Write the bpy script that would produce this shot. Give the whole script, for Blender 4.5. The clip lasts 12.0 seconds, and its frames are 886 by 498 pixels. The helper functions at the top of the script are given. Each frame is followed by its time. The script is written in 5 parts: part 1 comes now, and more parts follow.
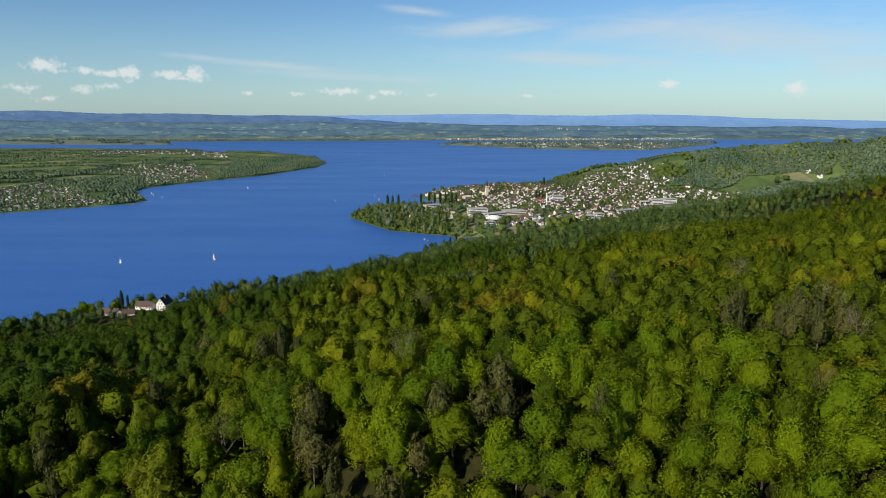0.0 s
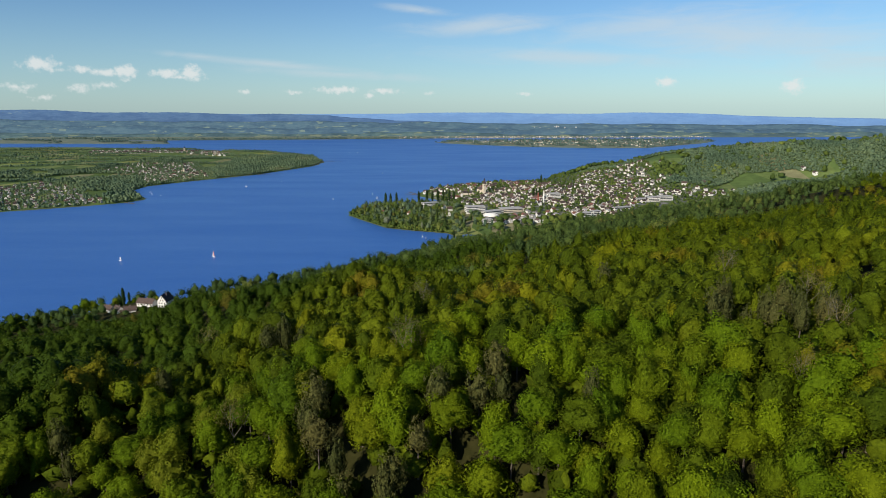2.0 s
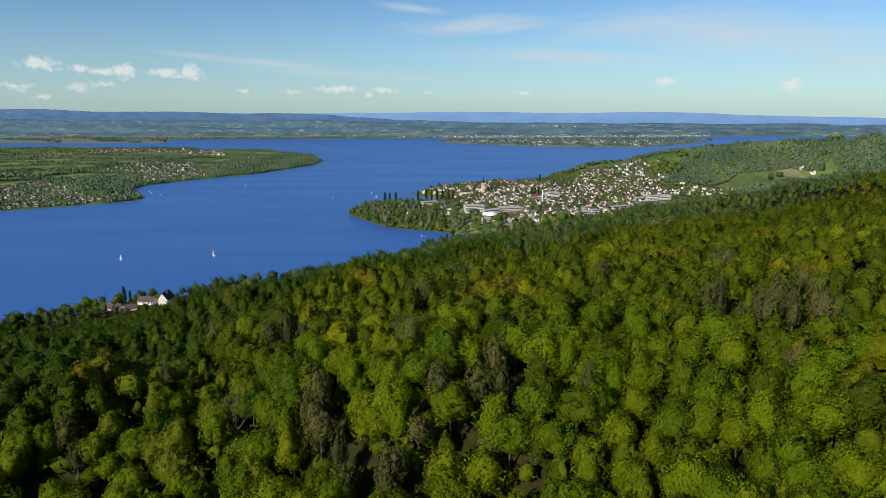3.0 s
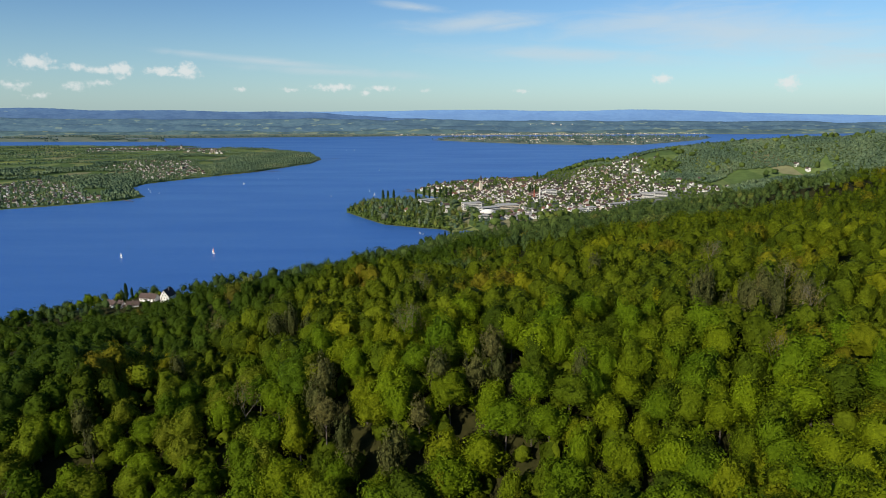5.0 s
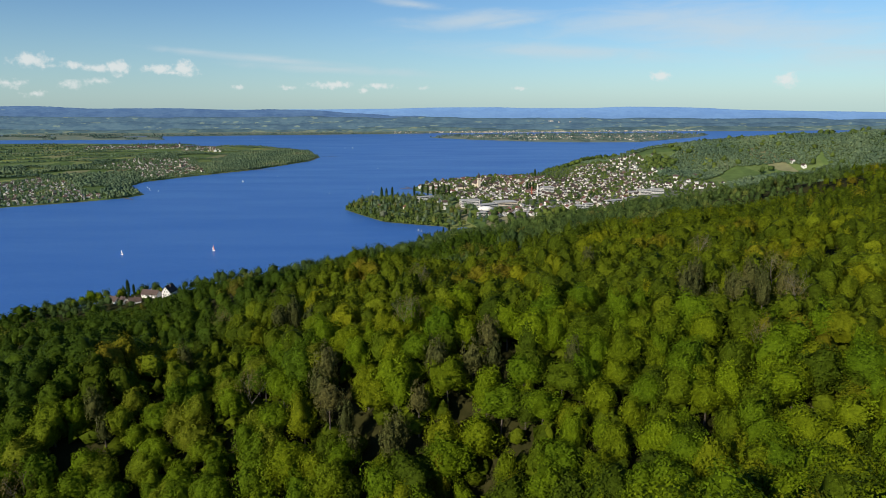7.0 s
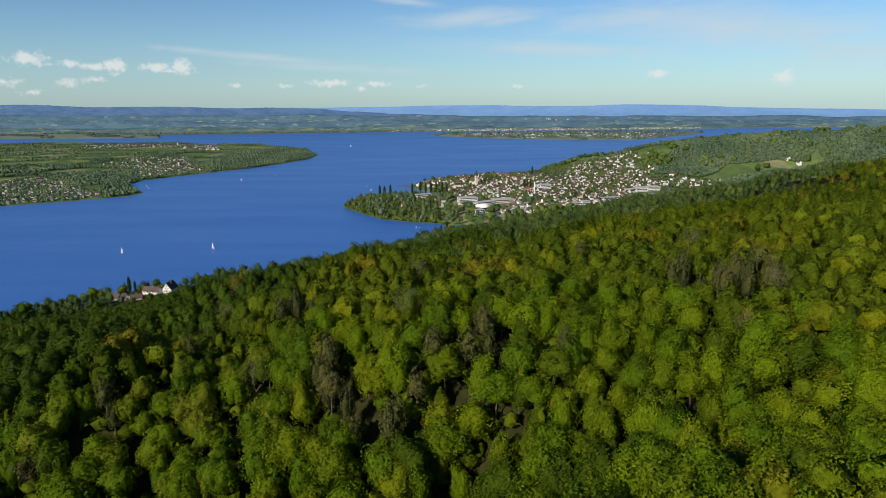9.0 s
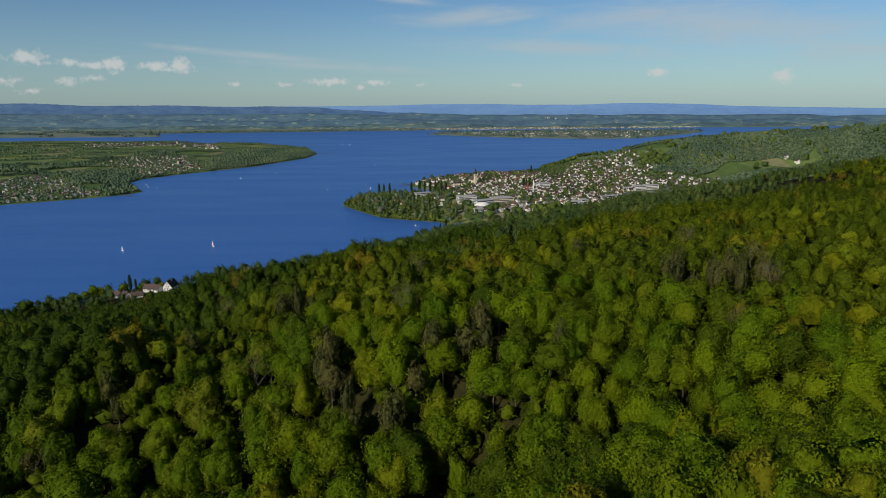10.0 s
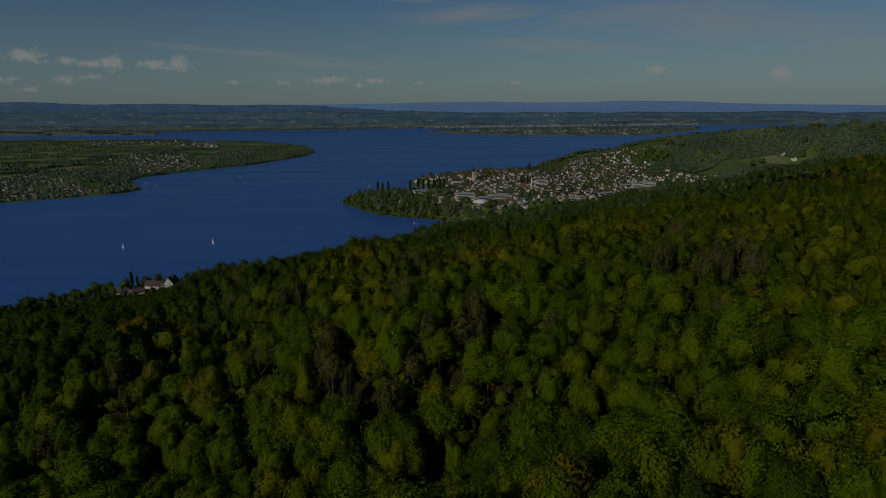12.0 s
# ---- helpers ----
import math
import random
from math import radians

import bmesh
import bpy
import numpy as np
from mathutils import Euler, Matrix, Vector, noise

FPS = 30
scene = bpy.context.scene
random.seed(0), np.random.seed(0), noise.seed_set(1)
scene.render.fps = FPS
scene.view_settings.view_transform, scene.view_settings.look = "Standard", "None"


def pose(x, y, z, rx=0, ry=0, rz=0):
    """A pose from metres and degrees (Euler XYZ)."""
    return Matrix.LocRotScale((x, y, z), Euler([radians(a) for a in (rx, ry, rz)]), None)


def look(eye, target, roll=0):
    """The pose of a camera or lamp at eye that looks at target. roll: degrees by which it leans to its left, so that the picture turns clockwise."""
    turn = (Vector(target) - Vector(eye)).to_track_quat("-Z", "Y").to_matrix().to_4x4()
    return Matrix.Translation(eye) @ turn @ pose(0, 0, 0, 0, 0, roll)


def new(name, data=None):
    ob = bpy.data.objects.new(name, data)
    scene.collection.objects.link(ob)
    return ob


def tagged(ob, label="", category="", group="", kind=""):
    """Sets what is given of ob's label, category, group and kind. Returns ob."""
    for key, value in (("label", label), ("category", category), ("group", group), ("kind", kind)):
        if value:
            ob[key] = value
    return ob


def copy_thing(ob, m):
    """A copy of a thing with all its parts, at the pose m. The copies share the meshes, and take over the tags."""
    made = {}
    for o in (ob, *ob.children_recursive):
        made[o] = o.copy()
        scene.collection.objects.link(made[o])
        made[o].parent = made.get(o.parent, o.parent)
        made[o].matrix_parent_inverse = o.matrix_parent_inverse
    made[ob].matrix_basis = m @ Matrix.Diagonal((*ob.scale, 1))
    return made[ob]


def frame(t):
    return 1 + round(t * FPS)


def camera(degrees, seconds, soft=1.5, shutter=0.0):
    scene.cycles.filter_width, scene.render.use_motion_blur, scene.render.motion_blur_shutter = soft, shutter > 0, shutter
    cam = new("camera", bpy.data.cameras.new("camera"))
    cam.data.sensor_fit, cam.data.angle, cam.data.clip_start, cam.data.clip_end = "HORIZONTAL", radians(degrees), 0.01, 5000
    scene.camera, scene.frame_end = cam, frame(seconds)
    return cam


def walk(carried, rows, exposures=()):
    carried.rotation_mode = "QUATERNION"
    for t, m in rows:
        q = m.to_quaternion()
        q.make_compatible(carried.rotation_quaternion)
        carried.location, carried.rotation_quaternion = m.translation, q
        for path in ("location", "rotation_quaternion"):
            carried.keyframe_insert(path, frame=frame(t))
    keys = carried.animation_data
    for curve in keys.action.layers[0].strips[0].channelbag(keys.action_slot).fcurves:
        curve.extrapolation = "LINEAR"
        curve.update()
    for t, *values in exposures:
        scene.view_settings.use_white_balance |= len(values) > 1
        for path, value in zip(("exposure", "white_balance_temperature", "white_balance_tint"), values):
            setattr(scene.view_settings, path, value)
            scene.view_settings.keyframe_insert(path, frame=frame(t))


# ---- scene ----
cam = camera(70.0, 12.0, soft=0.75)
PATH = [
    (0, (0.322, 2.154, 219.271), (0.322, 4.105, 218.834), 0.0),
    (0.5, (0.356, 0.147, 219.385), (0.358, 2.098, 218.946), 0.0),
    (1, (0.408, -1.933, 219.401), (0.412, 0.018, 218.962), -0.0),
    (1.5, (0.272, -3.955, 219.316), (0.277, -2.004, 218.875), -0.0),
    (2, (0.199, -5.956, 219.235), (0.206, -4.005, 218.793), -0.1),
    (2.5, (0.025, -8.001, 219.21), (0.033, -6.05, 218.767), -0.1),
    (3, (0.0, -10.06, 219.232), (0.01, -8.11, 218.788), -0.1),
    (5, (-0.457, -18.596, 219.714), (-0.44, -16.647, 219.264), -0.2),
    (5.5, (-0.432, -20.693, 219.801), (-0.414, -18.745, 219.349), -0.3),
    (6, (-0.457, -22.808, 219.936), (-0.437, -20.86, 219.482), -0.3),
    (6.5, (-0.505, -24.894, 220.04), (-0.483, -22.946, 219.585), -0.2),
    (7, (-0.436, -26.943, 220.093), (-0.414, -24.997, 219.636), -0.3),
    (9, (-0.128, -35.264, 220.325), (-0.1, -33.319, 219.862), -0.4),
    (9.5, (-0.03, -37.495, 220.435), (0.0, -35.55, 219.97), -0.4),
    (10, (0.159, -39.39, 220.411), (0.189, -37.445, 219.944), -0.4),
    (10.5, (0.371, -41.306, 220.373), (0.402, -39.362, 219.905), -0.5),
    (11, (0.612, -43.353, 220.464), (0.643, -41.41, 219.994), -0.5),
    (11.5, (0.795, -45.361, 220.533), (0.828, -43.418, 220.061), -0.5),
    (12, (0.938, -47.298, 220.489), (0.971, -45.355, 220.016), -0.5),
]
walk(cam, [(t, look(eye, target, roll)) for t, eye, target, roll in PATH],
     exposures=[(0.0, 0.0), (8.8, 0.0), (10.5, -0.78), (11.0, -1.08), (11.5, -1.58), (12.0, -2.06)])

# ---- world and sun ----
SUN_EL, SUN_AZ = radians(28), radians(222)      # azimuth clockwise from +Y
world = bpy.data.worlds.new("sky")
scene.world = world
world.use_nodes = True
wt = world.node_tree
bg = wt.nodes["Background"]
sky = wt.nodes.new("ShaderNodeTexSky")
sky.sky_type, sky.sun_disc = "NISHITA", False
sky.sun_elevation, sky.sun_rotation = SUN_EL, SUN_AZ
sky.altitude, sky.air_density, sky.dust_density, sky.ozone_density = 600, 1.0, 0.35, 2.5


def node(nt, kind, *values, **props):
    n = nt.nodes.new(kind)
    for k, v in props.items():
        if k == "operation":
            n.operation = v
    for i, v in enumerate(values):
        if v is None:
            continue
        if isinstance(v, bpy.types.NodeSocket):
            nt.links.new(v, n.inputs[i])
        else:
            n.inputs[i].default_value = v
    return n.outputs[0]


# Fair-weather clouds low over the horizon and thin cirrus above: azimuth, elevation, half width, half height (radians), fullness
CLOUDS = [(-0.546, 0.0530, 0.022, 0.0095, 1.25), (-0.525, 0.0470, 0.036, 0.006, 0.75), (-0.502, 0.0485, 0.016, 0.007, 1.0), (-0.470, 0.0441, 0.026, 0.0065, 1.05), (-0.447, 0.0462, 0.0125, 0.0095, 1.4),
          (-0.394, 0.0440, 0.025, 0.0075, 1.15), (-0.363, 0.0460, 0.0135, 0.0095, 1.4), (-0.379, 0.0400, 0.038, 0.004, 0.95), (-0.156, 0.0236, 0.034, 0.0065, 1.1), (-0.084, 0.0222, 0.030, 0.0055, 1.0), (-0.109, 0.0145, 0.012, 0.005, 0.9),
          (0.334, 0.0320, 0.0125, 0.0075, 1.3), (0.496, 0.0245, 0.0145, 0.0095, 1.25), (-0.504, 0.0238, 0.024, 0.008, 0.9), (-0.573, 0.0247, 0.024, 0.009, 0.85), (-0.471, 0.0280, 0.026, 0.007, 0.85), (-0.547, 0.0110, 0.020, 0.006, 0.8),
          (-0.291, 0.0205, 0.016, 0.006, 0.8), (-0.015, 0.0185, 0.012, 0.006, 0.75), (0.128, 0.0175, 0.018, 0.005, 0.7), (-0.22, 0.0200, 0.03, 0.005, 0.7)]
# Cirrus: azimuth, elevation, half length, half height, slant, fullness
CIRRUS = [(0.060, 0.1165, 0.115, 0.013, 0.05, 1.1), (-0.030, 0.138, 0.060, 0.007, -0.12, 1.0), (0.109, 0.112, 0.090, 0.009, 0.10, 0.9), (-0.252, 0.0600, 0.17, 0.008, -0.08, 0.85), (-0.349, 0.0690, 0.10, 0.007, -0.06, 0.7),
          (0.424, 0.092, 0.26, 0.040, -0.08, 0.95), (0.311, 0.112, 0.18, 0.025, 0.08, 0.9), (0.60, 0.055, 0.20, 0.03, 0.0, 0.8), (-0.15, 0.046, 0.22, 0.010, -0.05, 0.7), (0.20, 0.07, 0.3, 0.02, -0.04, 0.7)]
gen = node(wt, "ShaderNodeTexCoord")
sep = wt.nodes.new("ShaderNodeSeparateXYZ")
wt.links.new(gen, sep.inputs[0])
az = node(wt, "ShaderNodeMath", sep.outputs[0], sep.outputs[1], operation="ARCTAN2")
el = node(wt, "ShaderNodeMath", sep.outputs[2], operation="ARCSINE")
flat = node(wt, "ShaderNodeCombineXYZ", az, el, 0.0)
puff = None
for ca, ce, cw, ch, full in CLOUDS:
    d = node(wt, "ShaderNodeVectorMath", flat, (ca, ce, 0), operation="SUBTRACT")
    d = node(wt, "ShaderNodeVectorMath", d, (1 / cw, 1 / ch, 0), operation="MULTIPLY")
    ln = wt.nodes.new("ShaderNodeVectorMath")
    ln.operation = "LENGTH"
    wt.links.new(d, ln.inputs[0])
    q = node(wt, "ShaderNodeMath", full, ln.outputs["Value"], operation="SUBTRACT")
    puff = q if puff is None else node(wt, "ShaderNodeMath", puff, q, operation="MAXIMUM")
bill = wt.nodes.new("ShaderNodeTexNoise")
bill.inputs["Scale"].default_value, bill.inputs["Detail"].default_value, bill.inputs["Roughness"].default_value = 95, 5, 0.62
wt.links.new(flat, bill.inputs["Vector"])
dens = node(wt, "ShaderNodeMath", bill.outputs[0], 2.6, -1.45, operation="MULTIPLY_ADD")
dens = node(wt, "ShaderNodeMath", dens, puff, operation="ADD")
cover = wt.nodes.new("ShaderNodeMapRange")
cover.interpolation_type = "SMOOTHSTEP"
cover.inputs[1].default_value, cover.inputs[2].default_value, cover.inputs[4].default_value = -0.15, 0.9, 0.8
wt.links.new(dens, cover.inputs[0])
streak = node(wt, "ShaderNodeVectorMath", flat, (2.2, 11.0, 1.0), operation="MULTIPLY")
wisp = wt.nodes.new("ShaderNodeTexNoise")
wisp.inputs["Scale"].default_value, wisp.inputs["Detail"].default_value, wisp.inputs["Roughness"].default_value = 4.0, 7, 0.62
wisp.inputs["Distortion"].default_value = 0.8
wt.links.new(streak, wisp.inputs["Vector"])
feather = None
for ca, ce, cw, ch, slant, full in CIRRUS:
    lean = node(wt, "ShaderNodeMath", node(wt, "ShaderNodeMath", az, -ca, operation="ADD"), slant, ce, operation="MULTIPLY_ADD")
    rise = node(wt, "ShaderNodeMath", el, lean, operation="SUBTRACT")
    d = node(wt, "ShaderNodeVectorMath", node(wt, "ShaderNodeCombineXYZ", az, rise, 0.0), (ca, 0, 0), operation="SUBTRACT")
    d = node(wt, "ShaderNodeVectorMath", d, (1 / cw, 1 / ch, 0), operation="MULTIPLY")
    ln = wt.nodes.new("ShaderNodeVectorMath")
    ln.operation = "LENGTH"
    wt.links.new(d, ln.inputs[0])
    q = node(wt, "ShaderNodeMath", full, ln.outputs["Value"], operation="SUBTRACT")
    feather = q if feather is None else node(wt, "ShaderNodeMath", feather, q, operation="MAXIMUM")
feather = node(wt, "ShaderNodeMath", wisp.outputs[0], 1.5, feather, operation="MULTIPLY_ADD")
thin = wt.nodes.new("ShaderNodeMapRange")
thin.interpolation_type = "SMOOTHSTEP"
thin.inputs[1].default_value, thin.inputs[2].default_value, thin.inputs[4].default_value = 0.45, 1.9, 0.66
wt.links.new(feather, thin.inputs[0])


def blend(nt, fac, a, b, mode="MIX"):
    n = nt.nodes.new("ShaderNodeMix")
    n.data_type, n.blend_type = "RGBA", mode
    for v, i in ((fac, 0), (a, 6), (b, 7)):
        if isinstance(v, (int, float)):
            n.inputs[i].default_value = v
        elif isinstance(v, tuple):
            n.inputs[i].default_value = (*v, 1)
        else:
            nt.links.new(v, n.inputs[i])
    return n.outputs[2]


tinted = blend(wt, 1.0, sky.outputs[0], (0.72, 0.96, 1.17), "MULTIPLY")
veil = wt.nodes.new("ShaderNodeMapRange")
veil.interpolation_type = "SMOOTHSTEP"
veil.inputs[1].default_value, veil.inputs[2].default_value, veil.inputs[3].default_value, veil.inputs[4].default_value = 0.0, 0.16, 0.36, 0.0
wt.links.new(el, veil.inputs[0])
tinted = blend(wt, veil.outputs[0], tinted, (4.9, 7.0, 7.6))
tinted = blend(wt, thin.outputs[0], tinted, (6.6, 7.5, 8.0))
tinted = blend(wt, cover.outputs[0], tinted, (8.6, 8.9, 8.8))
wt.links.new(tinted, bg.inputs[0])
bg.inputs[1].default_value = 0.09

sun = new("sun", bpy.data.lights.new("sun", "SUN"))
sun.data.energy, sun.data.angle, sun.data.color = 5.0, radians(0.55), (1.0, 0.90, 0.74)
to_sun = Vector((math.sin(SUN_AZ) * math.cos(SUN_EL), math.cos(SUN_AZ) * math.cos(SUN_EL), math.sin(SUN_EL)))
sun.matrix_world = look(to_sun * 300 + Vector((0, 0, 400)), (0, 0, 400))


# ---- materials ----
def material(name, rough=0.8, spec=0.3):
    m = bpy.data.materials.new(name)
    m.use_nodes = True
    b = m.node_tree.nodes["Principled BSDF"]
    b.inputs["Roughness"].default_value = rough
    b.inputs["Specular IOR Level"].default_value = spec
    return m, m.node_tree, b


def ramp(nt, fac, stops):
    r = nt.nodes.new("ShaderNodeValToRGB")
    while len(r.color_ramp.elements) < len(stops):
        r.color_ramp.elements.new(0.5)
    for e, (p, c) in zip(r.color_ramp.elements, stops):
        e.position, e.color = p, (*c, 1)
    nt.links.new(fac, r.inputs[0])
    return r.outputs[0]


def tex_noise(nt, scale, detail=4.0, rough=0.6, vec=None):
    n = nt.nodes.new("ShaderNodeTexNoise")
    n.inputs["Scale"].default_value, n.inputs["Detail"].default_value = scale, detail
    n.inputs["Roughness"].default_value = rough
    nt.links.new(vec if vec else nt.nodes.new("ShaderNodeNewGeometry").outputs["Position"], n.inputs["Vector"])
    return n.outputs[0]


def plain(name, c, rough=0.8, vary=0.25, scale=0.3):
    m, nt, b = material(name, rough)
    lo, hi = tuple(x * (1 - vary) for x in c), tuple(min(1, x * (1 + vary)) for x in c)
    nt.links.new(ramp(nt, tex_noise(nt, scale), [(0.3, lo), (0.7, hi)]), b.inputs["Base Color"])
    return m


def foliage(name, stops, per_object):
    """Leaves: a tint for each tree, a second one for each leaf clump, light through the blades."""
    m, nt, b = material(name, 0.75, 0.06)
    if per_object:
        tint = nt.nodes.new("ShaderNodeObjectInfo").outputs["Random"]
    else:
        a = nt.nodes.new("ShaderNodeAttribute")
        a.attribute_name = "tint"
        tint = a.outputs["Fac"]
    col = ramp(nt, tint, stops)
    isl = nt.nodes.new("ShaderNodeNewGeometry").outputs["Random Per Island"]
    col = blend(nt, 1.0, col, ramp(nt, isl, [(0.0, (0.74, 0.76, 0.72)), (1.0, (1.26, 1.25, 1.22))]), "MULTIPLY")
    col = blend(nt, 1.0, col, ramp(nt, tex_noise(nt, 1.1, 3, 0.7), [(0.35, (0.72, 0.74, 0.72)), (0.65, (1.28, 1.27, 1.25))]), "MULTIPLY")
    relief = nt.nodes.new("ShaderNodeBump")
    relief.inputs["Strength"].default_value, relief.inputs["Distance"].default_value = 0.6, 0.4
    nt.links.new(tex_noise(nt, 1.6, 3, 0.7), relief.inputs["Height"])
    nt.links.new(relief.outputs[0], b.inputs["Normal"])
    nt.links.new(col, b.inputs["Base Color"])
    tr = nt.nodes.new("ShaderNodeBsdfTranslucent")
    nt.links.new(col, tr.inputs[0])
    ms = nt.nodes.new("ShaderNodeMixShader")
    ms.inputs[0].default_value = 0.3
    nt.links.new(b.outputs[0], ms.inputs[1])
    nt.links.new(tr.outputs[0], ms.inputs[2])
    nt.links.new(ms.outputs[0], nt.nodes["Material Output"].inputs[0])
    return m


BEECH = [(0.0, (0.048, 0.076, 0.005)), (0.35, (0.096, 0.135, 0.005)), (0.7, (0.139, 0.180, 0.005)), (0.94, (0.150, 0.176, 0.006)), (1.0, (0.150, 0.133, 0.009))]
M_LEAF = foliage("beech_leaves", BEECH, True)
M_LEAF_FOREST = foliage("forest_leaves", [(0.0, (0.042, 0.064, 0.004)), (0.35, (0.078, 0.108, 0.005)), (0.7, (0.117, 0.146, 0.006)), (0.85, (0.146, 0.158, 0.005)), (1.0, (0.141, 0.114, 0.011))], False)
M_MAPLE = foliage("maple_leaves", [(0.0, (0.078, 0.135, 0.005)), (1.0, (0.143, 0.198, 0.005))], True)
M_NEEDLE = foliage("pine_needles", [(0.0, (0.070, 0.080, 0.024)), (0.6, (0.100, 0.106, 0.032)), (1.0, (0.128, 0.118, 0.038))], True)
M_BUD = foliage("opening_buds", [(0.0, (0.14, 0.12, 0.04)), (1.0, (0.16, 0.14, 0.04))], True)
M_POPLAR = foliage("poplar_leaves", [(0.0, (0.025, 0.05, 0.015)), (1.0, (0.04, 0.07, 0.02))], True)
M_WILLOW = foliage("willow_leaves", [(0.0, (0.15, 0.18, 0.12)), (1.0, (0.18, 0.20, 0.14))], True)
M_HORNBEAM = foliage("hornbeam_leaves", [(0.0, (0.064, 0.110, 0.005)), (0.6, (0.113, 0.168, 0.005)), (1.0, (0.154, 0.175, 0.012))], True)
# far and island leaves: distance haze painted in as paler, greyer green
M_HAZELEAF = foliage("hazed_far_leaves", [(0.0, (0.072, 0.118, 0.078)), (0.3, (0.105, 0.160, 0.098)), (0.6, (0.140, 0.198, 0.112)), (0.85, (0.172, 0.228, 0.118)), (1.0, (0.185, 0.205, 0.125))], False)
M_HAZE_ISLELEAF = foliage("hazed_isle_and_shore_leaves", [(0.0, (0.085, 0.140, 0.130)), (0.5, (0.120, 0.180, 0.155)), (1.0, (0.165, 0.215, 0.165))], False)
# mixed wood past the crest, its green mixed with some haze blue
M_BAYLEAF = foliage("hazed_mixed_leaves", [(0.0, (0.055, 0.090, 0.026)), (0.5, (0.094, 0.138, 0.034)), (0.85, (0.146, 0.188, 0.040)), (1.0, (0.150, 0.148, 0.042))], False)
M_SHORELEAF = foliage("shore_wood_leaves", [(0.0, (0.041, 0.072, 0.006)), (0.5, (0.069, 0.107, 0.005)), (0.85, (0.106, 0.142, 0.009)), (1.0, (0.117, 0.105, 0.016))], False)
M_BARK = plain("bark", (0.12, 0.10, 0.08))
M_BARE = plain("pale_bark", (0.15, 0.135, 0.105))

m, nt, b = material("water", 0.22, 0.36)
b.inputs["Base Color"].default_value = (0.034, 0.130, 0.415, 1)
bump = nt.nodes.new("ShaderNodeBump")
bump.inputs["Strength"].default_value, bump.inputs["Distance"].default_value = 0.6, 0.6
nt.links.new(tex_noise(nt, 0.25, 6), bump.inputs["Height"])
nt.links.new(bump.outputs[0], b.inputs["Normal"])
drift = nt.nodes.new("ShaderNodeMapping")
drift.inputs["Rotation"].default_value, drift.inputs["Scale"].default_value = (0, 0, 0.5), (0.0022, 0.010, 1)
nt.links.new(nt.nodes.new("ShaderNodeNewGeometry").outputs["Position"], drift.inputs["Vector"])
calm = nt.nodes.new("ShaderNodeMapRange")
calm.inputs[1].default_value, calm.inputs[2].default_value, calm.inputs[3].default_value, calm.inputs[4].default_value = 0.3, 0.75, 0.30, 0.42
nt.links.new(tex_noise(nt, 1.0, 5, 0.6, drift.outputs[0]), calm.inputs[0])
nt.links.new(calm.outputs[0], b.inputs["Roughness"])
M_WATER = m

# meadows, vineyards and ploughed strips in uneven fields
m, nt, b = material("meadow_and_soil", 0.95, 0.1)
pos = nt.nodes.new("ShaderNodeNewGeometry").outputs["Position"]
warp = nt.nodes.new("ShaderNodeMapping")
warp.inputs["Rotation"].default_value, warp.inputs["Scale"].default_value = (0, 0, 0.6), (0.016, 0.006, 0.0)
nt.links.new(pos, warp.inputs["Vector"])
cell = nt.nodes.new("ShaderNodeTexVoronoi")
cell.inputs["Scale"].default_value = 1.0
nt.links.new(warp.outputs[0], cell.inputs["Vector"])
sepc = nt.nodes.new("ShaderNodeSeparateColor")
nt.links.new(cell.outputs["Color"], sepc.inputs[0])
col = ramp(nt, sepc.outputs[0], [(0.0, (0.078, 0.125, 0.037)), (0.45, (0.114, 0.169, 0.050)), (0.75, (0.156, 0.200, 0.064)), (0.85, (0.196, 0.222, 0.086)), (0.93, (0.225, 0.205, 0.125)), (1.0, (0.226, 0.270, 0.066))])
col = blend(nt, 1.0, col, ramp(nt, tex_noise(nt, 0.05, 6), [(0.3, (0.75, 0.75, 0.75)), (0.7, (1.2, 1.2, 1.15))]), "MULTIPLY")
cover_of = {}
for key in ("wood", "town", "beach", "hazed_flats"):
    at = nt.nodes.new("ShaderNodeAttribute")
    at.attribute_name = key
    cover_of[key] = at.outputs["Fac"]
col = blend(nt, cover_of["town"], col, ramp(nt, tex_noise(nt, 0.06, 4), [(0.42, (0.085, 0.125, 0.045)), (0.52, (0.15, 0.155, 0.12)), (0.66, (0.26, 0.255, 0.24))]))
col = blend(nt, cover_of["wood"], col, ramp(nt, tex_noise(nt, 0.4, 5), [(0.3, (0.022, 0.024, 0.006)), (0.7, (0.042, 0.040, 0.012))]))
# reed flats, island and far shore: straw tones with haze painted in
col = blend(nt, cover_of["hazed_flats"], col, ramp(nt, tex_noise(nt, 0.012, 5), [(0.35, (0.115, 0.168, 0.135)), (0.55, (0.175, 0.205, 0.150)), (0.7, (0.230, 0.225, 0.150))]))
col = blend(nt, cover_of["beach"], col, ramp(nt, tex_noise(nt, 0.1, 4), [(0.35, (0.14, 0.13, 0.06)), (0.65, (0.20, 0.18, 0.12))]))
nt.links.new(col, b.inputs["Base Color"])
M_GROUND = m
M_WALL = plain("white_render", (0.78, 0.76, 0.71), 0.85, 0.06)
M_CREAM = plain("cream_render", (0.66, 0.58, 0.45), 0.85, 0.08)
M_ROOF = plain("brown_roof_tiles", (0.098, 0.068, 0.058), 0.85, 0.3, 0.8)
M_ROOF_DARK = plain("dark_roof_tiles", (0.055, 0.042, 0.040), 0.85, 0.3, 0.8)
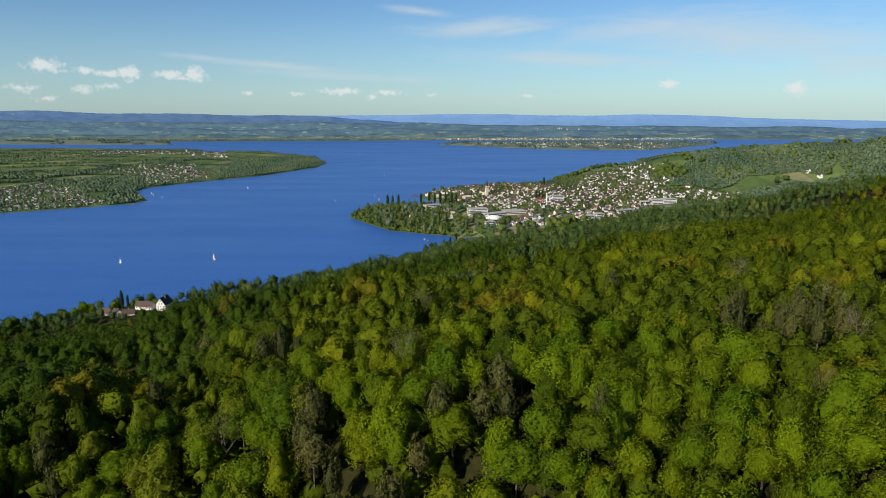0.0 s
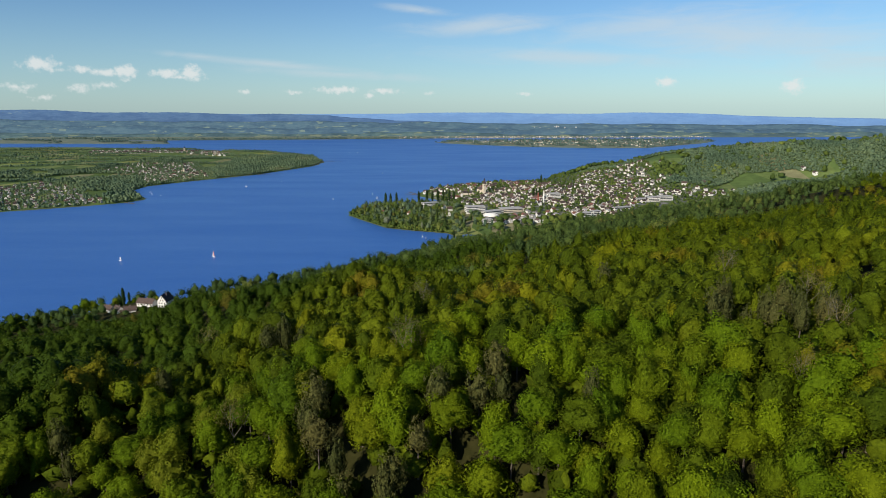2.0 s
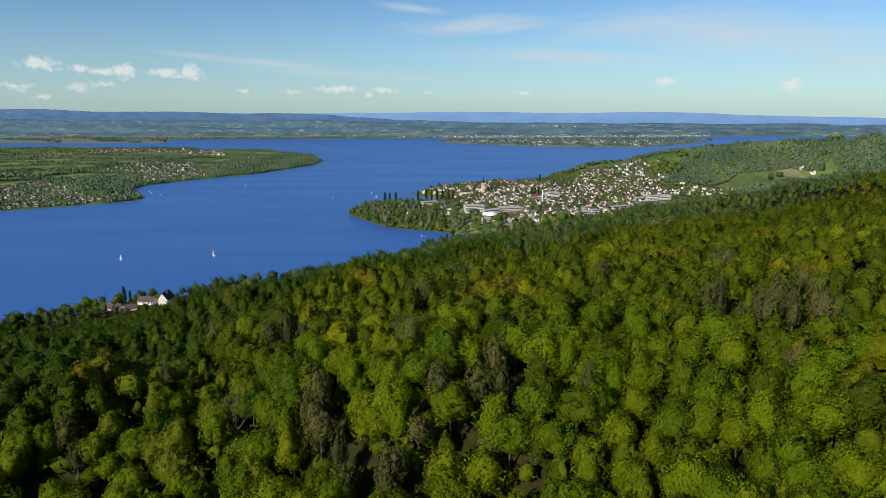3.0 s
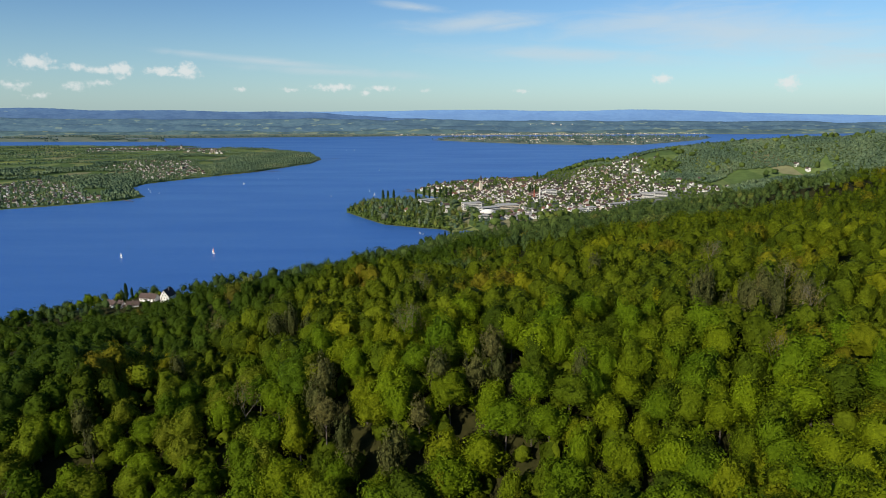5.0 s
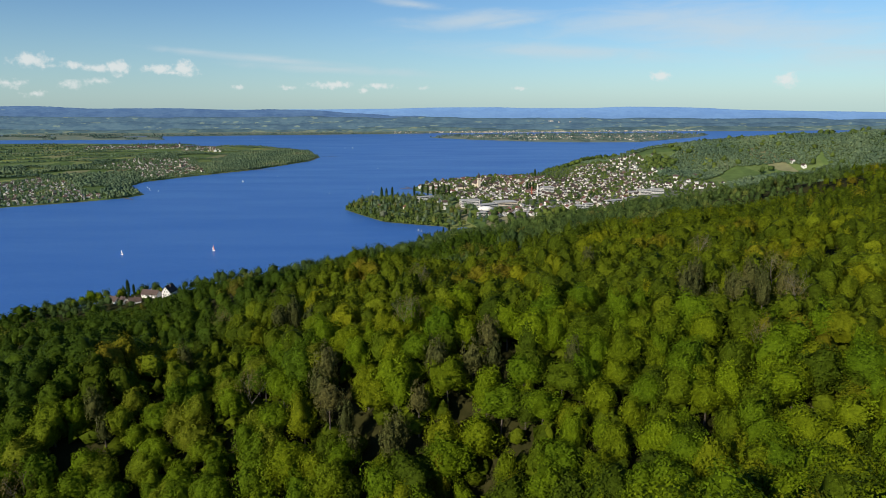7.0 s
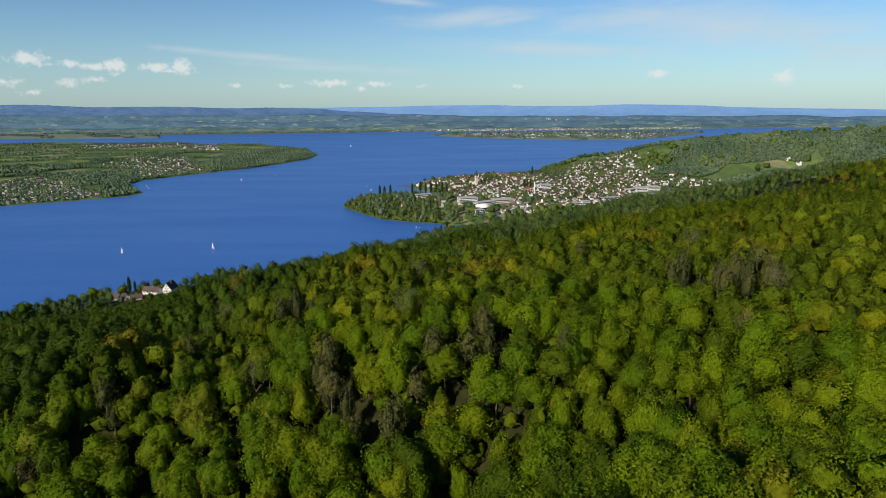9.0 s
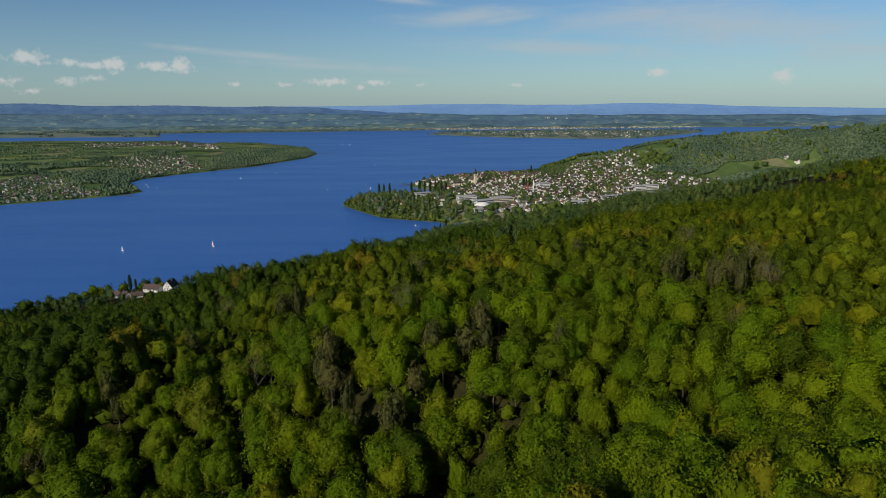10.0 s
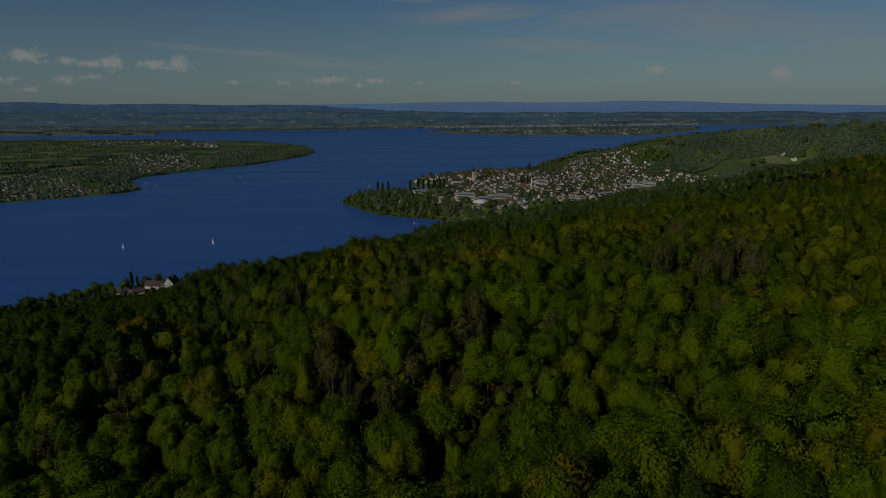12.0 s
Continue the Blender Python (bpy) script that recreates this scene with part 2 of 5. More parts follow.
M_ROOF_RED = plain("red_roof_tiles", (0.17, 0.075, 0.055), 0.85, 0.25, 0.8)
M_ROOF_GREY = plain("grey_roof", (0.25, 0.24, 0.23), 0.8, 0.2, 0.8)
M_FLATROOF = plain("gravel_roof", (0.42, 0.41, 0.39), 0.9, 0.15, 0.5)
M_CHIMNEY = plain("chimney_masonry", (0.30, 0.22, 0.18))
M_BRICK = plain("red_brick", (0.38, 0.09, 0.06))
M_PANE = plain("window_glass", (0.03, 0.035, 0.045), 0.15, 0.2)
M_TRIM = plain("pale_trim", (0.6, 0.57, 0.5))
M_WOOD = plain("weathered_wood", (0.20, 0.16, 0.12))
M_HULL = plain("white_hull", (0.75, 0.75, 0.74), 0.3, 0.05)
M_SAIL = plain("white_sail", (0.80, 0.79, 0.74), 0.8, 0.05)
M_SAIL_RED = plain("orange_sail", (0.75, 0.17, 0.06), 0.8, 0.1)
m, nt, b = material("far_houses", 0.9, 0.1)
isl = nt.nodes.new("ShaderNodeNewGeometry").outputs["Random Per Island"]
nt.links.new(ramp(nt, isl, [(0.0, (0.20, 0.15, 0.12)), (0.45, (0.50, 0.43, 0.34)), (1.0, (0.78, 0.72, 0.60))]), b.inputs["Base Color"])
M_FARHOUSE = m
m, nt, b = material("village_walls", 0.9, 0.1)
isl = nt.nodes.new("ShaderNodeNewGeometry").outputs["Random Per Island"]
nt.links.new(ramp(nt, isl, [(0.0, (0.45, 0.36, 0.26)), (0.35, (0.66, 0.62, 0.54)), (1.0, (0.80, 0.78, 0.73))]), b.inputs["Base Color"])
M_HOUSEWALL = m
m, nt, b = material("village_roofs", 0.9, 0.1)
isl = nt.nodes.new("ShaderNodeNewGeometry").outputs["Random Per Island"]
nt.links.new(ramp(nt, isl, [(0.0, (0.055, 0.044, 0.042)), (0.5, (0.088, 0.066, 0.058)), (0.8, (0.120, 0.078, 0.066)), (0.9, (0.17, 0.09, 0.07)), (1.0, (0.30, 0.29, 0.28))]), b.inputs["Base Color"])
M_HOUSEROOF = m

# ---- terrain ----
SOUTH = [(-448, 592), (-408, 636), (-352, 676), (-300, 672), (-122, 775), (36, 1030), (16, 1086), (-44, 1111), (-97, 1138), (-147, 1213),
         (-187, 1278), (-176, 1357), (-64, 1455), (15, 1464), (-59, 1568), (-21, 1700), (152, 1773), (288, 1826), (381, 1973),
         (560, 2300), (820, 2440), (1300, 2620), (2000, 2960), (3000, 3500), (4200, 4300), (7500, 4300), (7500, -5000), (-3500, -5000), (-1400, -300), (-640, 330)]
HORI = [(-940, 1327), (-832, 1389), (-733, 1455), (-709, 1510), (-818, 1676), (-823, 1761), (-758, 1868), (-677, 1973), (-599, 2072),
        (-527, 2241), (-472, 2370), (-465, 2539), (-561, 2827), (-836, 3108), (-1436, 3357), (-1897, 3497), (-6000, 3497), (-6000, 600), (-2000, 900)]
MARSH = [(-6000, 3874), (-2680, 3874), (-1613, 3815), (-1761, 4127), (-2509, 4350), (-6000, 4400)]
ISLAND = [(-41, 3874), (213, 3649), (506, 3449), (789, 3357), (1086, 3357), (1546, 3758), (1768, 4060), (799, 4130), (57, 4020)]
FAR = [(-7000, 4493), (-3103, 4493), (-1790, 4195), (-1068, 4266), (-321, 4339), (261, 4433), (870, 4460), (1958, 4480), (7500, 4480), (7500, 9000), (-7000, 9000)]


def inside(poly, x, y):
    """Signed distance to a shoreline, positive on land."""
    d = np.full(x.shape, 1e9)
    ins = np.zeros(x.shape, bool)
    for (ax, ay), (bx, by) in zip(poly, poly[1:] + poly[:1]):
        vx, vy = bx - ax, by - ay
        k = np.clip(((x - ax) * vx + (y - ay) * vy) / (vx * vx + vy * vy), 0, 1)
        d = np.minimum(d, np.hypot(x - ax - k * vx, y - ay - k * vy))
        if ay != by:
            ins ^= ((ay > y) != (by > y)) & (x < vx * (y - ay) / vy + ax)
    return np.where(ins, d, -d)


def wave(x, y, size, seed):
    """Smooth relief between -1 and 1, of hills about size metres across."""
    r = np.random.RandomState(seed)
    out = 0
    for k in range(6):
        a, p, q = r.uniform(0, 6.28), r.uniform(0, 6.28), r.uniform(0.7, 1.5)
        out = out + np.sin((x * np.cos(a) + y * np.sin(a)) * 3.14 * q / size + p)
    return out / 4


def step(a, b, v):
    k = np.clip((v - a) / (b - a), 0, 1)
    return k * k * (3 - 2 * k)


def bump_at(x, y, cx, cy, rx, ry, turn=0.0):
    c, s = np.cos(radians(turn)), np.sin(radians(turn))
    u, v = (x - cx) * c + (y - cy) * s, -(x - cx) * s + (y - cy) * c
    return np.exp(-(u / rx) ** 2 - (v / ry) ** 2)


def along(x, y):
    """Inland distance from the near shore and distance along it."""
    return (x + 335) * 0.727 - (y - 645) * 0.687, (x + 335) * 0.687 + (y - 645) * 0.727


def height(x, y):
    x, y = np.asarray(x, float), np.asarray(y, float)
    dA, dB, dC, dD, dF = (inside(p, x, y) for p in (SOUTH, HORI, MARSH, ISLAND, FAR))
    s, u = along(x, y)
    rise = np.maximum(s, 0)
    near = 0.25 * rise + 1 - 0.25 * 25 * np.logaddexp(0, (rise - 560) / 25)          # hillside, then a plateau
    near = near - 0.03 * np.maximum(u - 150, 0) + 3 * bump_at(x, y, -285, 592, 45, 25, 10) + 13 * bump_at(x, y, -315, 622, 85, 32, 20) - 8 * np.exp(-((s - 125) / 85) ** 2) + 2 * step(350, 450, s)
    # widened on the left, out of view, so low sun reaches the valley
    near = near - 44 * np.exp(-((y - 100) / 50) ** 2 - ((x + 30) / np.where(x < -30, 230, 110)) ** 2)         # side valley under the flight
    near = near + 3.5 * wave(x, y, 70, 3) * step(40, 200, s)  - 38 * bump_at(x, y, 430, 700, 260, 130, 35) + 27 * bump_at(x, y, 530, 800, 115, 110) + 12 * bump_at(x, y, 430, 600, 90, 60)
    near = near - 12 * bump_at(x, y, -115, 228, 100, 17, 137) - 12 * bump_at(x, y, -75, 350, 110, 20, 137) - 10 * bump_at(x, y, 70, 305, 90, 18, 15) - 9 * bump_at(x, y, -30, 480, 130, 22, 130)
    near = near + 22 * bump_at(x, y, -82, 350, 95, 26, 146) + 9 * bump_at(x, y, -228, 322, 45, 22, 146)   # spurs that run down to the lake
    near = near - 9 * bump_at(x, y, -100, 274, 110, 20, 0) - 13 * bump_at(x, y, -85, 150, 60, 28, 10) + 4 * bump_at(x, y, -20, 174, 70, 18, 10) - 12 * bump_at(x, y, 6, 122, 8, 34, -6)
    near = near - 11 * bump_at(x, y, 150, 388, 190, 62, 14) - 9 * bump_at(x, y, 150, 575, 90, 45, 30)
    # last term sinks unseen land on the left to clear the sun's path
    near = near + 15 * bump_at(x, y, 54, 46, 75, 42) - 7 * bump_at(x, y, -108, 134, 45, 24) - 30 * bump_at(x, y, -200, 60, 80, 80)
    inland = 4 + 34 * (1 - np.exp(-np.maximum(dA, 0) / 420)) + 3 * wave(x, y, 180, 6) * step(150, 500, dA)
    r, az = np.hypot(x, y + 20), np.degrees(np.arctan2(x, y + 20))
    crest = np.interp(az, [12, 15.5, 17.1, 19.3, 20.8, 23, 25.7, 29.6, 32.3, 34, 45], [14, 30, 53, 75, 82, 93, 104, 117, 120, 130, 140])
    fold = 60 * wave(x, y, 240, 13) + 45 * wave(x, y, 120, 14)
    inland = inland + np.maximum(crest - inland, 0) * step(1560, 2000, r + fold) * (1 - step(2040, 2600, r))   # wooded hill behind the town
    w = step(560, 800, u - 0.5 * (s - 214))
    hA = near * (1 - w) + inland * w
    zA = hA * step(-5, 45, dA) + np.minimum(dA, 10) * 0.08
    zB = 4 * step(0, 60, dB) + 13 * step(100, 700, dB) * (1 - 0.75 * step(2300, 2900, y)) + 4 * wave(x, y, 300, 8) * step(80, 300, dB) + 9 * bump_at(x, y, -1220, 2880, 260, 110, 20)
    zC, zD = 3 * step(0, 40, dC), 5 * step(0, 60, dD) + 8 * step(50, 300, dD)
    zF = 8 * step(0, 90, dF)
    land = np.maximum.reduce([dA, dB, dC, dD, dF])
    z = np.where(dA == land, zA, np.where(dB == land, zB, np.where(dC == land, zC, np.where(dD == land, zD, zF))))
    return np.where(land > 0, z + 0.3, np.maximum(-6, 0.12 * land + 0.3))


def mesh_object(name, verts, faces, mat, smooth=False, attrs=None, normals=None):
    """A mesh from arrays: verts (n, 3), faces (m, k) of one size."""
    me = bpy.data.meshes.new(name)
    verts, faces = np.asarray(verts, np.float32), np.asarray(faces, np.int32)
    k = faces.shape[1]
    me.vertices.add(len(verts))
    me.vertices.foreach_set("co", verts.ravel())
    me.loops.add(faces.size)
    me.loops.foreach_set("vertex_index", faces.ravel())
    me.polygons.add(len(faces))
    me.polygons.foreach_set("loop_start", np.arange(0, faces.size, k, dtype=np.int32))
    me.polygons.foreach_set("use_smooth", np.full(len(faces), smooth))
    for key, val in (attrs or {}).items():
        me.attributes.new(key, "FLOAT", "POINT").data.foreach_set("value", np.asarray(val, np.float32))
    me.update(calc_edges=True)
    me.validate()
    if normals is not None:
        me.normals_split_custom_set_from_vertices(np.asarray(normals, np.float32))
    me.materials.append(mat)
    return new(name, me)


ang = np.concatenate([np.arange(-50, 50, 0.46), np.arange(50, 310, 4.0)])
rad = np.concatenate([[0.02], np.geomspace(15, 500, 90), np.arange(509, 1500, 9.0), np.arange(1500, 2700, 20.0), np.geomspace(2700, 7000, 120)])
A, R = np.meshgrid(np.radians(ang), rad)
gx, gy = R * np.sin(A), R * np.cos(A)
gv = np.stack([gx, gy, height(gx, gy)], -1).reshape(-1, 3)
n, mcol = len(rad), len(ang)
i, j = np.meshgrid(np.arange(n - 1), np.arange(mcol), indexing="ij")
j2 = (j + 1) % mcol
gf = np.stack([i * mcol + j, (i + 1) * mcol + j, (i + 1) * mcol + j2, i * mcol + j2], -1).reshape(-1, 4)[:, ::-1]
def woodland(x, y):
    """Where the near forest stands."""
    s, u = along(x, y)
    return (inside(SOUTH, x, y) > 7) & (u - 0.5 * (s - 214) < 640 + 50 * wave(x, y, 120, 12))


TOWN_AREA = [(-60, 1600), (60, 1230), (120, 1150), (180, 1120), (300, 1110), (640, 1330), (640, 1450), (540, 1500), (600, 1850), (500, 1980), (150, 1760)]
fx, fy = gv[:, 0], gv[:, 1]
shore_d = np.maximum.reduce([inside(SOUTH, fx, fy), inside(HORI, fx, fy)])
kinds_of_cover = {"wood": woodland(fx, fy), "town": np.clip(inside(TOWN_AREA, fx, fy) / 30, 0, 1), "hazed_flats": np.maximum.reduce([inside(p, fx, fy) for p in (MARSH, ISLAND, FAR)]) > -60, "beach": 0.55 * np.clip(1 - np.abs(shore_d + 1) / 6, 0, 1)}
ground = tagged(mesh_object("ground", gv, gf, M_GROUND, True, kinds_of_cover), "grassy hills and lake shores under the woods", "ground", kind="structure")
wv = np.array([[-9000, -6000, 0], [9000, -6000, 0], [9000, 9000, 0], [-9000, 9000, 0]])
water = tagged(mesh_object("water", wv, [[0, 1, 2, 3]], M_WATER), "deep blue rippled lake water", "lake", kind="structure")


# ---- distance beyond the lake ----
def ridge(name, y0, y1, z, rough, seed, mat, label):
    """A long wooded rise with an uneven crest and a lumpy front, far behind the lake."""
    x = np.arange(-5200, 5200, 9.0)
    t = np.linspace(0, 1, 9)
    X, T = np.meshgrid(x, t)
    top = z(x) + rough * (wave(x, 0 * x, 700, seed) + 0.6 * wave(x, 0 * x, 190, seed + 1) + 0.3 * wave(x, 0 * x, 60, seed + 2))
    r = np.random.RandomState(seed)
    top = top + r.uniform(-1, 1, len(x)) * (0.6 + 0.5 * wave(x, 0 * x, 130, seed + 5)) * min(2.0, rough)
    Z = np.sin(T * 1.5708) * top[None, :] + (1.4 * wave(X, T * 300, 300, seed + 3) + 0.5 * wave(X, T * 900, 60, seed + 4) + r.uniform(-0.4, 0.4, X.shape)) * T * (1 - T) * 3
    Y = y0 + (y1 - y0) * T + r.uniform(-0.8, 0.8, X.shape)
    v = np.stack([X, Y, Z], -1).reshape(-1, 3)
    k = len(x)
    i, j = np.meshgrid(np.arange(len(t) - 1), np.arange(k - 1), indexing="ij")
    f = np.stack([i * k + j, i * k + j + 1, (i + 1) * k + j + 1, (i + 1) * k + j], -1).reshape(-1, 4)
    return tagged(mesh_object(name, v, f, mat, True), label, "hills", kind="structure")


def hazed_woods(name, dark, light, meadow, amount, contrast=1.0):
    """Far woods with aerial haze in their colours: stands of two tones, with pale clearings stretched along the slope.
    """
    m, nt, b = material(name, 1.0, 0.0)
    g = nt.nodes.new("ShaderNodeNewGeometry").outputs["Position"]
    long = node(nt, "ShaderNodeVectorMath", g, (0.26, 0.25, 1.2), operation="MULTIPLY")
    wide = node(nt, "ShaderNodeVectorMath", g, (0.16, 0.12, 0.7), operation="MULTIPLY")
    col = ramp(nt, tex_noise(nt, 0.085, 8, 0.75, long), [(0.36, dark), (0.64, light)])
    stand = ramp(nt, tex_noise(nt, 0.045, 4, 0.6, wide), [(0.44, (1 - 0.24 * contrast, 1 - 0.21 * contrast, 1 - 0.14 * contrast)), (0.54, (1 + 0.12 * contrast, 1 + 0.1 * contrast, 1 + 0.05 * contrast))])
    col = blend(nt, 1.0, col, stand, "MULTIPLY")
    col = blend(nt, ramp(nt, tex_noise(nt, 0.030, 5, 0.55, long), [(amount, (0, 0, 0)), (amount + 0.02, (0.7, 0.7, 0.7))]), col, meadow)
    col = blend(nt, ramp(nt, tex_noise(nt, 0.06, 3, 0.5, wide), [(amount + 0.02, (0, 0, 0)), (amount + 0.03, (0.6, 0.6, 0.6))]), col, meadow)
    nt.links.new(col, b.inputs["Base Color"])
    return m


# base colours carry the haze: bluer with each row further back
M_FAR1 = hazed_woods("hazed_shore_woods", (0.075, 0.135, 0.150), (0.122, 0.188, 0.188), (0.275, 0.312, 0.188), 0.60)
M_FAR2 = hazed_woods("hazed_hill_woods", (0.062, 0.118, 0.172), (0.096, 0.158, 0.202), (0.205, 0.270, 0.215), 0.64, 0.7)
M_FAR3 = hazed_woods("hazed_high_woods", (0.066, 0.128, 0.250), (0.090, 0.160, 0.285), (0.162, 0.238, 0.281), 0.67, 0.5)
M_FAR4 = hazed_woods("hazed_ridge_woods", (0.140, 0.262, 0.490), (0.160, 0.290, 0.515), (0.16, 0.28, 0.485), 0.74, 0.25)


def left(x, a, p=1.0):
    return a * np.clip(-x / 3250, 0, 2) ** p


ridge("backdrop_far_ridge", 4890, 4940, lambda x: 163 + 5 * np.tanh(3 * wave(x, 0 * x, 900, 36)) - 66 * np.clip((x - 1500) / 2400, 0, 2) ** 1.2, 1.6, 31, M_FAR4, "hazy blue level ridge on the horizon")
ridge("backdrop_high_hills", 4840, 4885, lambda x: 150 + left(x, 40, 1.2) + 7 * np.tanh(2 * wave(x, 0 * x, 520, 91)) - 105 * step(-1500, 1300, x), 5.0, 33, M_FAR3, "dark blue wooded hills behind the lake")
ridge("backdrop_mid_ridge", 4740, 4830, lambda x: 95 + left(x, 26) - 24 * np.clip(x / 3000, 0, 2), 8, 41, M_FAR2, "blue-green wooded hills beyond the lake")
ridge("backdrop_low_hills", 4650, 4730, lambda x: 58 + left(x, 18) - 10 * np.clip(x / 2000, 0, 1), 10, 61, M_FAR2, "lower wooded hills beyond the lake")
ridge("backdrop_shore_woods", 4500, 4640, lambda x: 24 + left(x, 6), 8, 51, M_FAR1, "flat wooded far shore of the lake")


# ---- trees ----
def leaf_sprays(points, normals, size, r):
    """One three-cornered leaf spray at each point, facing roughly along its normal; it shades with the bough that it belongs to."""
    k = len(points)
    nn = normals + r.normal(0, 0.33, (k, 3))
    nn /= np.linalg.norm(nn, axis=1)[:, None]
    a = np.cross(nn, r.normal(0, 1, (k, 3)))
    a /= np.linalg.norm(a, axis=1)[:, None]
    b = np.cross(nn, a)
    w = (size * r.uniform(0.6, 1.35, k))[:, None]
    fan = np.stack([points - a * w * 0.75 - b * w * 0.5, points + a * w * 0.75 - b * w * 0.5, points + b * w * 1.1], 1)
    tri = np.arange(k * 3).reshape(-1, 3)
    soft = normals * 0.75 + nn * 0.42
    soft /= np.linalg.norm(soft, axis=1)[:, None]
    return fan.reshape(-1, 3), tri, np.repeat(soft, 3, axis=0)


def ico(sub):
    bm = bmesh.new()
    bmesh.ops.create_icosphere(bm, subdivisions=sub, radius=1)
    v = np.array([p.co[:] for p in bm.verts])
    f = np.array([[q.index for q in p.verts] for p in bm.faces])
    bm.free()
    return v, f


ICO = {k: ico(k) for k in (1, 2, 3)}


def merge(pieces):
    vs, fs, ns, nv = [], [], [], 0
    for v, f, n in pieces:
        vs.append(v)
        fs.append(f + nv)
        ns.append(n)
        nv += len(v)
    return np.concatenate(vs), np.concatenate(fs), np.concatenate(ns)


def broadleaf(seed, clumps, leaves, size, core=1, fill=0.87, tall=1.0, spread=1.0, rough=0.06, domed=False):
    """A crown about 11 m wide and 13 m high, centred at the origin: a dome of billowing boughs, wrapped in leaf sprays."""
    r = np.random.RandomState(seed)
    rx, rz = r.uniform(5.0, 6.0), r.uniform(6.2, 7.6) * tall
    k = np.arange(clumps) + 0.5
    cz = 1 - k / clumps * 1.65
    th = k * 2.399 + r.normal(0, 0.3, clumps)
    rr = np.sqrt(np.maximum(0, 1 - cz ** 2))
    way = np.stack([rr * np.cos(th), rr * np.sin(th), cz], 1) + r.normal(0, 0.09, (clumps, 3))
    way /= np.linalg.norm(way, axis=1)[:, None]
    hub = r.uniform(0.42, 0.80, clumps) - 0.12 * (way[:, 2] < -0.2)
    lump = r.uniform(0.20, 0.36, clumps) * spread
    oval = np.array([rx * r.uniform(0.88, 1.12), rx * r.uniform(0.88, 1.12), rz])

    def reach(d):
        """Where rays from the middle leave the union of the boughs, and the way that the leaves face there."""
        dc = (d @ way.T) * hub
        disc = lump ** 2 - hub ** 2 + dc ** 2
        t = np.where((disc > 0) & (dc > 0), dc + np.sqrt(np.maximum(disc, 0)), 0)
        i = np.argmax(t, axis=1)
        far = t[np.arange(len(d)), i]
        n = (d * far[:, None] - way[i] * hub[i][:, None]) / lump[i][:, None]
        n = np.where(far[:, None] > 0.55, n * 0.8 + d * 0.35, d) / oval
        return np.maximum(far, 0.55), n / np.linalg.norm(n, axis=1)[:, None]

    out = []
    if fill:
        cv, cf = ICO[core]
        if domed:                                            # seen from above alone: no underside
            cf = cf[cv[cf][:, :, 2].max(axis=1) > -0.35]
        far, n = reach(cv)
        out.append((cv * (far * (1 + r.uniform(-rough, rough, len(cv))))[:, None] * oval * fill, cf, n))
    d = r.normal(0, 1, (leaves * 2, 3))
    d /= np.linalg.norm(d, axis=1)[:, None]
    d = d[d[:, 2] > -0.5][:leaves]
    far, n = reach(d)
    out.append(leaf_sprays(d * (far * ((1.035 if domed else 1.07) - 0.20 * r.beta(1.2, 1.6, len(d))))[:, None] * oval, n, size, r))
    return merge(out)


def pine(seed, leaves, size):
    """A conifer crown of ragged, drooping tiers, 11 m high from the origin up, about 5 m wide."""
    r = np.random.RandomState(seed)
    tiers = 9
    out = []
    for t in range(tiers):
        q = t / (tiers - 1)
        rad = (3.2 * (1 - q ** 1.6) + 0.5) * r.uniform(0.75, 1.15) * min(1, 0.6 + 1.2 * q)
        k = max(6, int(leaves / tiers * (1.5 - q)))
        a = r.uniform(0, 6.28, k)
        lobes = 0.72 + 0.28 * np.sin(a * r.randint(3, 6) + r.uniform(0, 6))
        d = np.sqrt(r.uniform(0.1, 1, k)) * rad * lobes
        p = np.stack([np.cos(a) * d, np.sin(a) * d, q * 10.0 - d * 0.25 + r.normal(0, 0.4, k)], 1)
        n = np.stack([np.cos(a) * 0.8, np.sin(a) * 0.8, 0.6 + 0 * a], 1)
        out.append(leaf_sprays(p, n, size, r))
    cv, cf = ICO[1]
    out.append(((cv * [1.3, 1.3, 5.0]) * (1 - 0.45 * cv[:, 2:3] * [1, 1, 0]) + [0, 0, 4.6], cf, cv))
    return merge(out)


def column(seed, leaves, size):
    """A tall slim poplar crown standing on the origin: 16 m high and 3.5 m wide."""
    r = np.random.RandomState(seed)
    q = r.uniform(0, 1, leaves)
    a = r.uniform(0, 6.28, leaves)
    rad = 1.75 * np.sin(np.clip(q * 0.93 + 0.07, 0, 1) * 3.14) ** 0.55 * r.uniform(0.75, 1.1, leaves)
    p = np.stack([np.cos(a) * rad, np.sin(a) * rad, q * 15 + 1], 1)
    n = np.stack([np.cos(a), np.sin(a), 0.4 + 0 * a], 1)
    cv, cf = ICO[1]
    return merge([(cv * [1.3, 1.3, 7.4] + [0, 0, 8.2], cf, cv), leaf_sprays(p, n, size, r)])


def limb(bm, p, q, r0, r1, sides=5):
    """A tapered branch from p to q."""
    p, q = Vector(p), Vector(q)
    m = (q - p).to_track_quat("Z", "Y").to_matrix()
    rings = [[bm.verts.new(c + m @ Vector((math.cos(a) * r, math.sin(a) * r, 0))) for a in (i * math.tau / sides for i in range(sides))] for c, r in ((p, r0), (q, r1))]
    for i in range(sides):
        bm.faces.new((rings[0][i], rings[0][(i + 1) % sides], rings[1][(i + 1) % sides], rings[1][i]))


